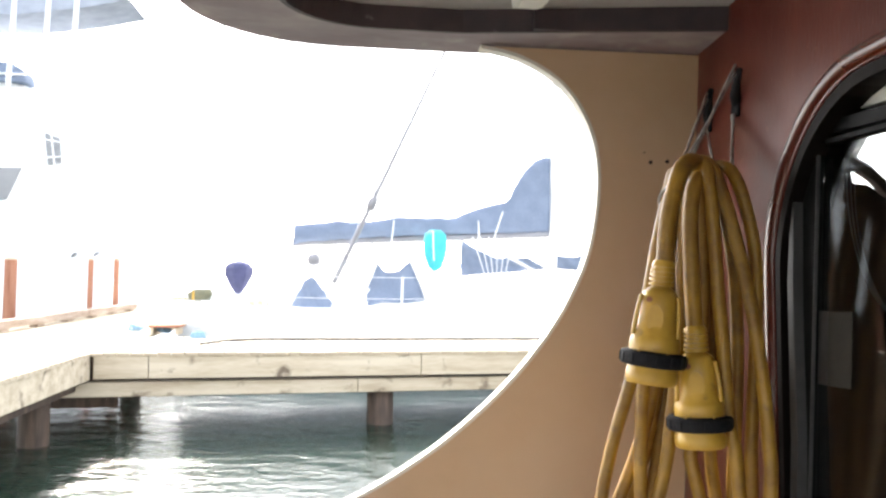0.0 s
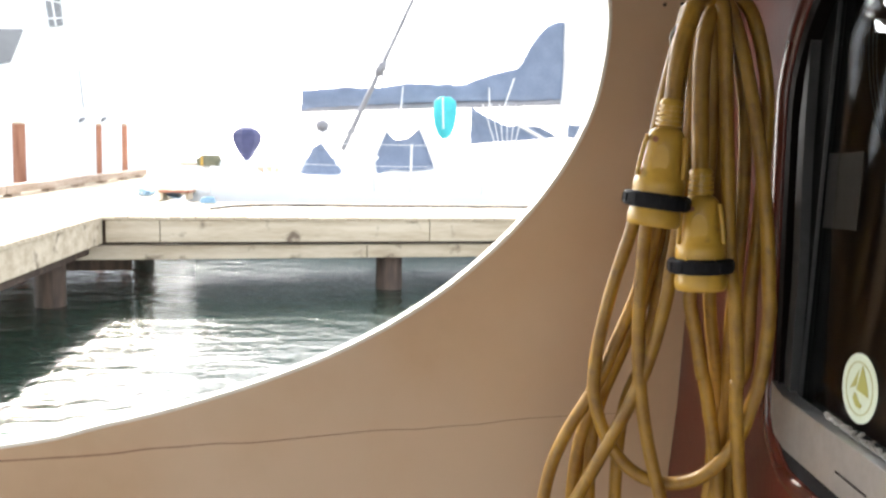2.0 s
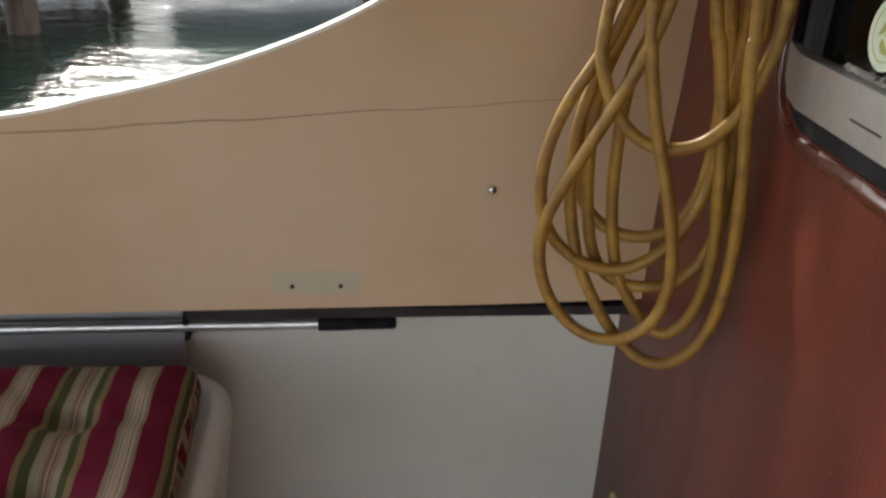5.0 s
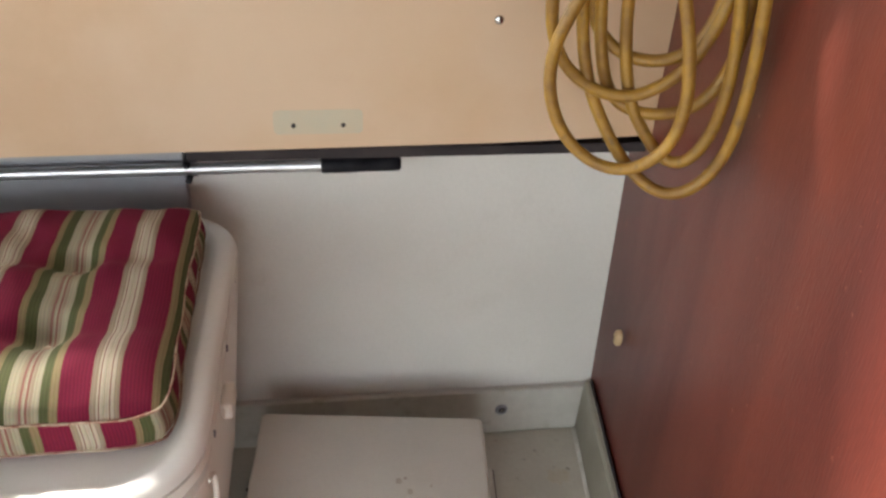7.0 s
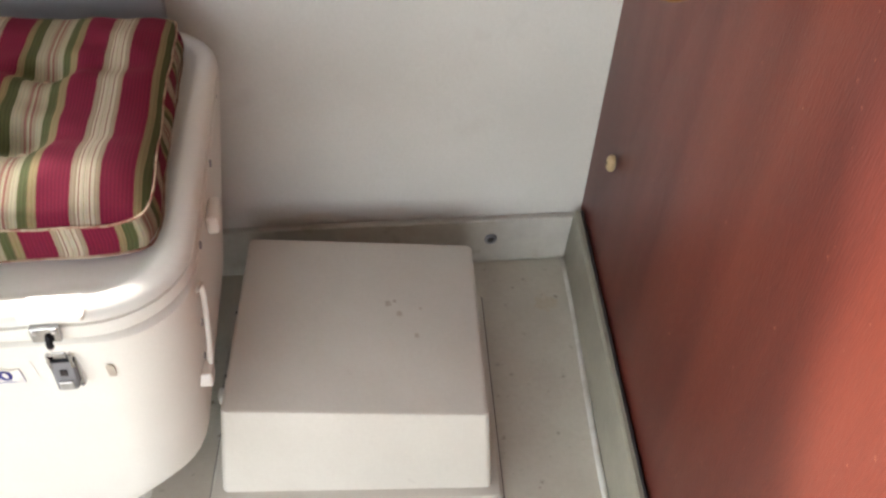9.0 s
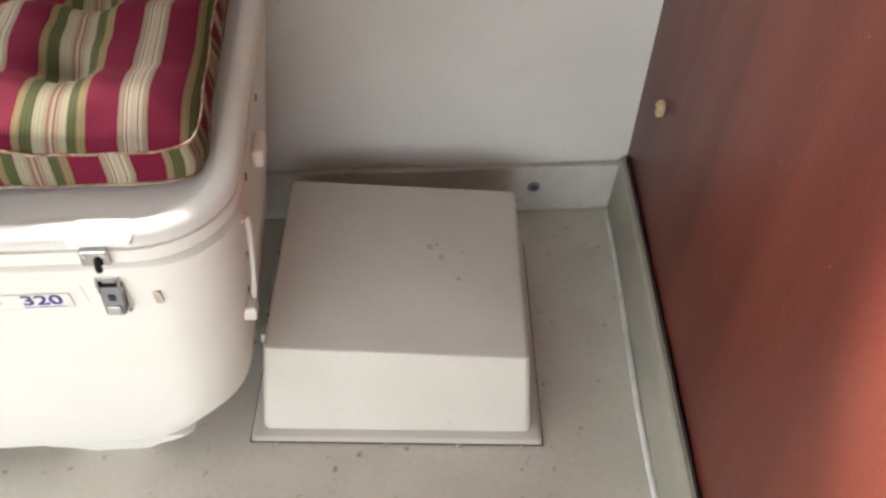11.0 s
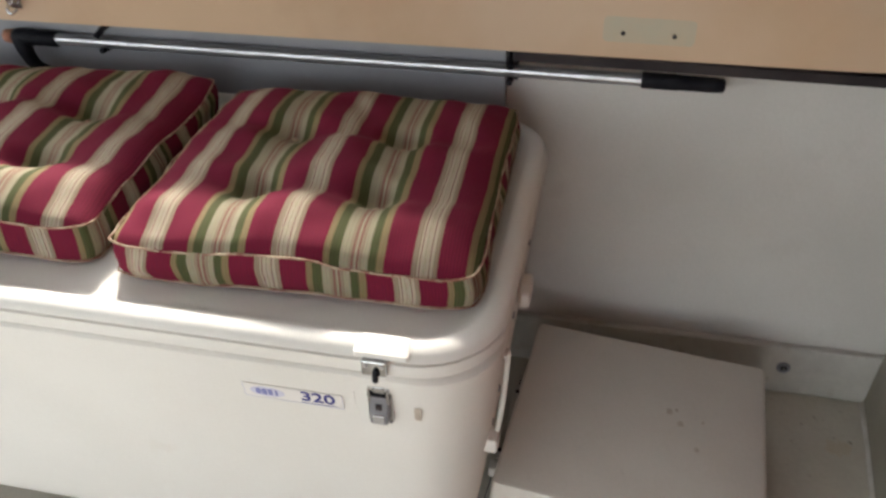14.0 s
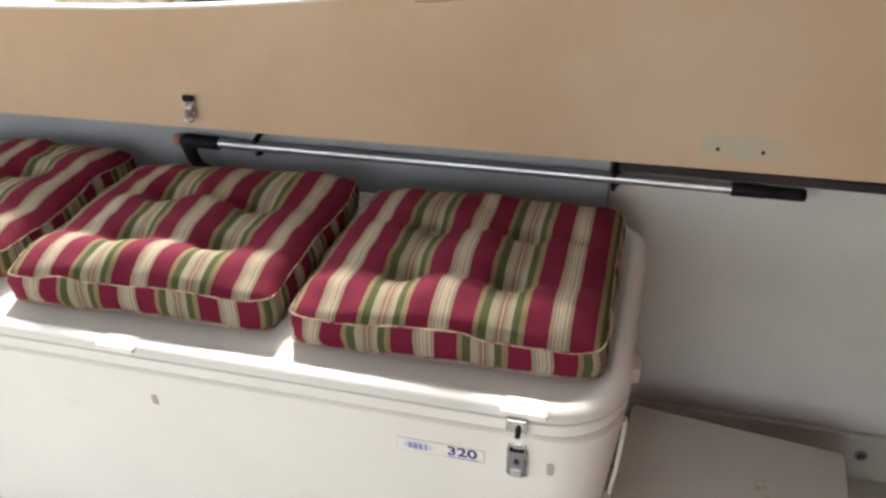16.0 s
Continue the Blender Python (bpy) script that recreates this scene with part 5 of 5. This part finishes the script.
M_CRATE = mat("faded_orange_crate", (0.66, 0.48, 0.34), (0.52, 0.36, 0.25), rough=0.7, scale=9)
M_OLIVE = mat("dark_olive_canvas", (0.20, 0.20, 0.13), (0.13, 0.13, 0.09), rough=0.85, scale=6)
for x, w, h in ((-1.64, 0.12, 0.085), (-1.49, 0.11, 0.10), (-1.36, 0.09, 0.08)):
    cr = thing("crate", "faded orange crate standing on the yacht's side deck", "crate", (x, 15.75, 0.952), 6, group="crates on the yacht")
    part("box", box((-w / 2, -0.1, 0.012), (w / 2, 0.1, h), 0.008), M_CRATE, cr)
    part("rim", box((-w / 2 - 0.01, -0.11, h), (w / 2 + 0.01, 0.11, h + 0.018), 0.004), M_TIMBER, cr)
    for q in (-1, 1):
        part("runner", box((q * w * 0.35 - 0.012, -0.1, 0.0), (q * w * 0.35 + 0.012, 0.1, 0.012)), M_TIMBER, cr)
gear = thing("deck_gear", "dark olive bag with a yellow strap on a dock post", "bag", (-2.36, 14.4, 0.64))
part("post", box((-0.06, -0.05, 0.0), (0.06, 0.05, 0.46), 0.01), M_WIRE, gear, "white painted post")
part("bag", loft([level(-0.15, 0.19, -0.11, 0.11, 0.05, z) for z in (0.46, 0.50)] + [level(-0.17, 0.22, -0.12, 0.12, 0.05, 0.56), level(-0.08, 0.20, -0.08, 0.08, 0.04, 0.64)]), M_OLIVE, gear, "", auto=40)
part("strap", box((-0.085, -0.128, 0.45), (-0.045, 0.128, 0.60), 0.004), M_PLUG, gear, "yellow strap")
part("shelf", box((-0.42, -0.10, 0.46), (-0.16, 0.10, 0.50), 0.005), M_TIMBER, gear)
part("brace", cyl((-0.05, 0, 0.2), (-0.38, 0, 0.46), 0.012, seg=8), M_WIRE, gear)
for x, y, r in ((-3.05, 13.2, 0.13), (-2.62, 13.0, 0.12)):
    tangle = thing("rope_tangle", "loose tangle of faded blue rope on the dock", "rope", (x, y, 0.64), 0, group="rope tangles")
    rr = random.Random(int(-x * 100))
    part("turns", tube([(r * rr.uniform(0.2, 1) * math.cos(a * 0.9), r * rr.uniform(0.2, 1) * math.sin(a * 0.9), 0.012 + rr.uniform(0, 0.10)) for a in range(34)], 0.011, 6, closed=True, cuts=3), M_ROPE_BLUE, tangle, smooth=True)


# ---- sailing yacht ----
def hull_of(L, beam, free, draft, bow=1.0):
    secs = []
    for k in range(17):
        s = k / 16
        w = beam * (0.72 + 0.28 * math.sin(math.pi * min(s * 1.25, 1.0))) if s < 0.4 else beam * (1 - ((s - 0.4) / 0.6) ** 2.1)
        w = max(w, 0.02)
        top = free + 0.35 * max(0, s - 0.35) ** 1.5
        x = s * L
        secs.append([(x, -w * 0.10, -draft), (x, -w * 0.72, -draft * 0.3), (x + 0.03, -w * 0.95, free * 0.25), (x + 0.06 + 0.5 * bow * s, -w, top), (x + 0.06 + 0.5 * bow * s, w, top), (x + 0.03, w * 0.95, free * 0.25), (x, w * 0.72, -draft * 0.3), (x, w * 0.10, -draft)])
    return loft(secs)


yacht = thing("sailing_yacht", "white sailing yacht with blue covers moored at the dock", "sailing yacht", (-3.0, 16.6, -0.30), 4)


def ypart(name, bm, material, label="", parent=None, **kw):
    return part(name, bm, material, parent or yacht, label, **kw)


hl = ypart("hull", hull_of(11.5, 1.6, 1.25, 0.5), M_HULL, "white gelcoat hull", auto=35)
ypart("boot_stripe", box((0.2, -1.40, 0.00), (9.4, -1.33, 0.12), 0.01), M_HULL_DARK, "dark stripe along the waterline", hl)
ypart("deckhouse", loft([level(2.6, 7.6, -1.0, 1.0, 0.3, 1.2), level(2.8, 7.3, -0.9, 0.9, 0.3, 1.62), level(3.0, 7.0, -0.8, 0.8, 0.3, 1.68)]), M_HULL, "low white deckhouse", auto=40)
ypart("mast", cyl((7.25, 0, 1.2), (7.25, 0, 13.5), 0.085, 0.06, 14), M_WIRE, "white mast", auto=40)
# boom under its long sail cover, rising to a tall collar at the mast
secs = []
for k in range(60):
    s = k / 59
    x = 2.02 + 5.15 * s
    low = 2.44 + 0.33 * (1 - (1 - s) ** 1.8)
    q = max(0.0, (s - 0.62) / 0.38)
    tall = 0.37 + 0.02 * math.sin(s * 19) + 0.30 * min(q, 0.55) / 0.55 + (0.92 * (1 - (1 - max(0.0, q - 0.55) / 0.38) ** 2) if q < 0.93 else 0.92)
    wd = 0.16 - 0.06 * s
    secs.append([(x, wd * math.cos(a) * (1 if math.sin(a) < 0.2 else 0.6) - 0.10 * abs(noise.noise(Vector((x * 5 - 4 * math.sin(a), math.sin(a) * 2, 6.0)))), low + tall * (0.5 + 0.5 * math.sin(a)) + 0.035 * noise.noise(Vector((x * 4, a, 9.0)))) for a in [2 * math.pi * q / 12 for q in range(12)]])
cover = ypart("sail_cover", loft(secs), M_CANVAS, "blue-grey canvas sail cover along the boom", smooth=True)
ypart("boom", cyl((2.0, 0, 2.46), (7.15, 0, 2.78), 0.07, seg=12), M_SPAR, "alloy boom", auto=40)
for x0, z0, x1, z1 in ((3.95, 2.95, 3.9, 2.4), (5.65, 3.0, 5.72, 1.6), (6.15, 3.2, 5.95, 2.6)):
    ypart("lacing", cyl((x0, -0.2, z0), (x1, -0.24, z1), 0.014, seg=6), M_WIRE, "", cover)
stay = thing("stay_pole", "tapering grey spar leaning up from the yacht", "spar")
part("pole", cyl((-0.18, 16.0, 1.40), (1.85, 16.0, 5.95), 0.055, 0.03, 12), M_SPAR, stay, auto=40)
part("fitting", lathe([(0.05, 0), (0.09, 0.06), (0.09, 0.22), (0.05, 0.30)], 12, Matrix.Translation((0.44, 16.0, 2.78)) @ Vector((2.03, 0, 4.55)).to_track_quat("Z", "Y").to_matrix().to_4x4()), M_SPAR, stay, smooth=True)


def tent(name, pts, apex, material, label, parent=None, thick=0.008):
    """A stretched cloth: a fan of creased panels from an apex line to its foot."""
    def along(line, t):
        q = t * (len(line) - 1)
        k = min(int(q), len(line) - 2)
        return Vector(line[k]).lerp(Vector(line[k + 1]), q - k)

    cols, rows = 22, 10
    bm = bmesh.new()
    sheets = []
    for back in (0.0, 0.03):
        g = []
        for i in range(cols + 1):
            row = []
            for j in range(rows + 1):
                a, b = i / cols, j / rows
                p = along(pts, a).lerp(along(apex, a), b)
                fold = noise.noise(Vector((p.x * 7 + p.z * 3, p.z * 4, len(name)))) * 0.06 + abs(noise.noise(Vector((p.x * 13 - p.z * 9, p.z * 6, 2.0)))) * 0.05
                row.append(bm.verts.new((p.x, p.y + fold + back, p.z + 0.02 * noise.noise(Vector((p.x * 9, 1.0, 3.0))) * b)))
            g.append(row)
        sheets.append(g)
    F, K = sheets
    for i in range(cols):
        for j in range(rows):
            bm.faces.new((F[i][j], F[i + 1][j], F[i + 1][j + 1], F[i][j + 1]))
            bm.faces.new((K[i][j], K[i][j + 1], K[i + 1][j + 1], K[i + 1][j]))
        for j in (0, rows):
            bm.faces.new((F[i][j], F[i + 1][j], K[i + 1][j], K[i][j]))
    for j in range(rows):
        for i in (0, cols):
            bm.faces.new((F[i][j], F[i][j + 1], K[i][j + 1], K[i][j]))
    return part(name, bm, material, parent, label, auto=50)


dodger = thing("spray_hood", "folded blue canvas spray hood on the yacht", "spray hood", (0, 15.9, 0))
tent("cover", [(0.28, 0, 0.93), (0.75, -0.1, 1.08), (1.1, -0.1, 1.06), (1.55, 0, 1.12)], [(0.62, 0.05, 1.80), (0.80, 0.0, 1.62), (1.02, 0.0, 1.66), (1.24, 0.05, 1.86)], M_CANVAS, "sagging blue canvas", dodger)
part("hoop", tube([(0.28, 0, 0.93), (0.5, 0, 1.5), (0.62, 0.05, 1.80)], 0.02, 8), M_WIRE, dodger, smooth=True)
part("hoop", tube([(1.55, 0, 1.12), (1.4, 0, 1.5), (1.24, 0.05, 1.86)], 0.02, 8), M_WIRE, dodger, smooth=True)
small = thing("winch_cover", "blue canvas cover tied over deck gear", "cover", (-0.55, 15.9, 0))
tent("cover", [(-0.40, 0, 0.95), (-0.1, -0.15, 0.95), (0.15, -0.15, 0.95), (0.42, 0, 0.96)], [(-0.18, 0, 1.42), (-0.06, 0, 1.52), (0.0, 0, 1.52), (0.12, 0, 1.36)], M_CANVAS, "", small)
part("float", lathe([(0.02, 1.72), (0.10, 1.76), (0.13, 1.84), (0.10, 1.92), (0.02, 1.96)], 14, Matrix.Translation((0.0, 0, 0))), M_SPAR, small, smooth=True)
part("strop", cyl((0, 0, 1.5), (0, 0, 1.73), 0.01, seg=6), M_WIRE, small)
teal = thing("drying_bag", "turquoise cloth bag hanging under the boom", "bag", (1.7, 15.9, 0))
part("bag", lathe([(0.10, 2.44), (0.20, 2.36), (0.225, 2.15), (0.20, 1.92), (0.12, 1.74), (0.04, 1.66)], 18, Matrix.Diagonal((1, 0.55, 1, 1))), M_TEAL, teal, smooth=True)
part("seam_tape", tube([(-0.06, -0.12, 2.42), (-0.05, -0.128, 2.15), (-0.03, -0.11, 1.85)], 0.014, 6), M_WIRE, teal, smooth=True)
ball = thing("grill_cover", "navy canvas cover over a round rail grill", "grill cover", (-1.92, 16.0, 0))
part("cover", lathe([(0.10, 1.77), (0.20, 1.73), (0.27, 1.64), (0.26, 1.52), (0.17, 1.34), (0.09, 1.22), (0.03, 1.17)], 7), M_CANVAS_NAVY, ball, auto=25)
part("mount", cyl((0, 0, 0.6), (0, 0, 1.2), 0.02, seg=8), M_WIRE, ball)
part("lid_knob", lathe([(0.08, 1.775), (0.09, 1.79), (0.05, 1.80)], 12), M_SPAR, ball)
cloth = thing("weather_cloth", "dark canvas weather cloths along the rail", "weather cloth", (0, 15.95, 0))
tent("cloth", [(2.2, 0, 1.58), (2.7, -0.05, 1.64), (3.2, -0.05, 1.68), (3.9, 0, 1.76)], [(2.2, 0, 2.28), (2.5, 0, 2.10), (2.9, 0, 1.95), (3.5, 0, 1.96)], M_CANVAS, "", cloth)
tent("cloth", [(4.05, 0, 1.76), (4.4, -0.03, 1.74), (4.7, 0, 1.74), (5.2, 0, 1.76)], [(4.05, 0, 2.02), (4.4, 0, 2.0), (4.7, 0, 2.06), (5.2, 0, 2.04)], M_CANVAS, "", cloth)
rail = thing("guard_rail", "white stanchions and guard wires of the yacht", "rail", (0, 15.2, 0))
for x in (-0.9, 0.4, 1.05, 2.35, 3.5):
    part("stanchion", cyl((x, 0, 0.7), (x, 0, 1.55), 0.022, seg=8), M_WIRE, rail)
for z in (1.15, 1.53):
    part("wire", tube([(-1.5, 0, z), (1.0, 0, z), (4.5, 0, z + 0.1)], 0.006, 6), M_WIRE, rail)
for k in range(6):
    part("lashing", cyl((2.55 + 0.07 * k, 0, 1.58), (2.30 + 0.15 * k, 0, 2.3), 0.008, seg=6), M_WIRE, rail)
part("brace", cyl((2.4, 0, 2.25), (3.6, 0, 1.62), 0.03, seg=8), M_WIRE, rail)

# ---- tall yacht and masts farther off ----
M_PALE_CANVAS = mat("pale_grey_blue_canvas", (0.34, 0.37, 0.44), (0.28, 0.31, 0.37), rough=0.85, scale=3, fine=26)
M_TINT = mat("smoked_window", (0.20, 0.205, 0.22), (0.17, 0.175, 0.19), rough=0.25, scale=2)
big = thing("tall_yacht", "tall white yacht with smoked windows and a flybridge", "yacht", (-12.0, 24.6, -0.3))


def bpart(name, bm, material, label="", parent=None, **kw):
    """Parts given in the world's metres, set under the yacht's own origin."""
    bmesh.ops.translate(bm, vec=(12.0, -24.6, 0.3), verts=bm.verts)
    return part(name, bm, material, parent or big, label, **kw)


bpart("superstructure", loft([level(-16.0, -7.0, 25.0, 29.0, 0.6, z) for z in (-0.6, 3.2)] + [level(-16.0, -7.4, 25.0, 29.0, 0.6, 5.9), level(-16.0, -8.9, 25.1, 28.9, 0.5, 6.0), level(-16.0, -9.2, 25.2, 28.8, 0.5, 6.8)]), M_HULL, "white hull and cabin sides", auto=35)
bpart("window", slab([(-10.6, 4.35), (-9.06, 4.38), (-9.43, 3.48), (-10.6, 3.2)], lambda u, v, w: Vector((u, 24.96 + w, v)), 0.05), M_TINT, "smoked side window")
pw = bpart("window", slab([(-8.47, 5.39), (-8.07, 5.25), (-8.01, 4.54), (-8.36, 4.48)], lambda u, v, w: Vector((u, 24.95 + w, v)), 0.05), M_TINT, "small smoked window with a white cross frame")
for a, b in (((-8.29, 24.93, 5.35), (-8.17, 24.93, 4.48)), ((-8.50, 24.93, 5.20), (-8.02, 24.93, 5.12)), ((-8.42, 24.93, 4.68), (-8.02, 24.93, 4.72))):
    bpart("frame_bar", cyl(a, b, 0.022, seg=8), M_HULL, "", pw)
bpart("windscreen", loft([level(-10.6, -9.02, 24.9, 25.9, 0.2, 6.80), level(-10.6, -9.10, 24.95, 25.9, 0.2, 7.10), level(-10.6, -9.45, 25.0, 25.9, 0.2, 7.35)]), M_CANVAS, "blue-grey flybridge cover", auto=40)
for x, z in ((-7.55, 1.95), (-6.95, 1.98)):
    bpart("fairlead", tube([(x - 0.10, 24.96, z - 0.06), (x, 24.93, z + 0.03), (x + 0.10, 24.96, z + 0.08)], lambda q: 0.05 * (1.1 - abs(2 * q - 1)), 8), M_SPAR, "dark mooring fairlead", smooth=True)
bpart("seam_strip", cyl((-7.60, 24.97, 3.35), (-7.50, 24.97, 2.30), 0.012, seg=6), M_SPAR, "thin dark seam")
bpart("screen_rail", cyl((-10.5, 24.85, 6.98), (-9.0, 24.85, 6.98), 0.03, seg=8), M_HULL)
canopy = bpart("canopy", slab([(-12.0, 8.5), (-9.2, 8.60), (-7.4, 8.90), (-6.2, 9.20), (-12.0, 9.3)], lambda u, v, w: Vector((u, 24.6 + w, v)), 2.0), M_PALE_CANVAS, "pale grey-blue flybridge canopy")
for x in (-9.35, -8.45, -7.7):
    bpart("canopy_post", cyl((x, 24.55, 6.6), (x + 0.1, 24.55, 9.2), 0.07, seg=8), M_HULL, "", canopy)
bpart("stay", cyl((-8.5, 24.5, 6.52), (-4.2, 24.5, 8.95), 0.012, seg=6), M_SPAR)
for x, y, h in ((-9.5, 34, 15), (-3.2, 38, 17), (2.6, 36, 14), (8.5, 33, 16)):
    far = thing("distant_yacht", "distant white yacht with a bare mast", "yacht", (x, y, -0.3), 10, group="distant yachts")
    part("hull", hull_of(9.0, 1.4, 1.1, 0.4), M_HULL, far, auto=35)
    part("mast", cyl((4.5, 0, 1.0), (4.5, 0, h), 0.08, 0.05, 8), M_WIRE, far)
    part("boom", cyl((1.2, 0, 2.3), (4.5, 0, 2.4), 0.12, seg=8), M_HULL, far)
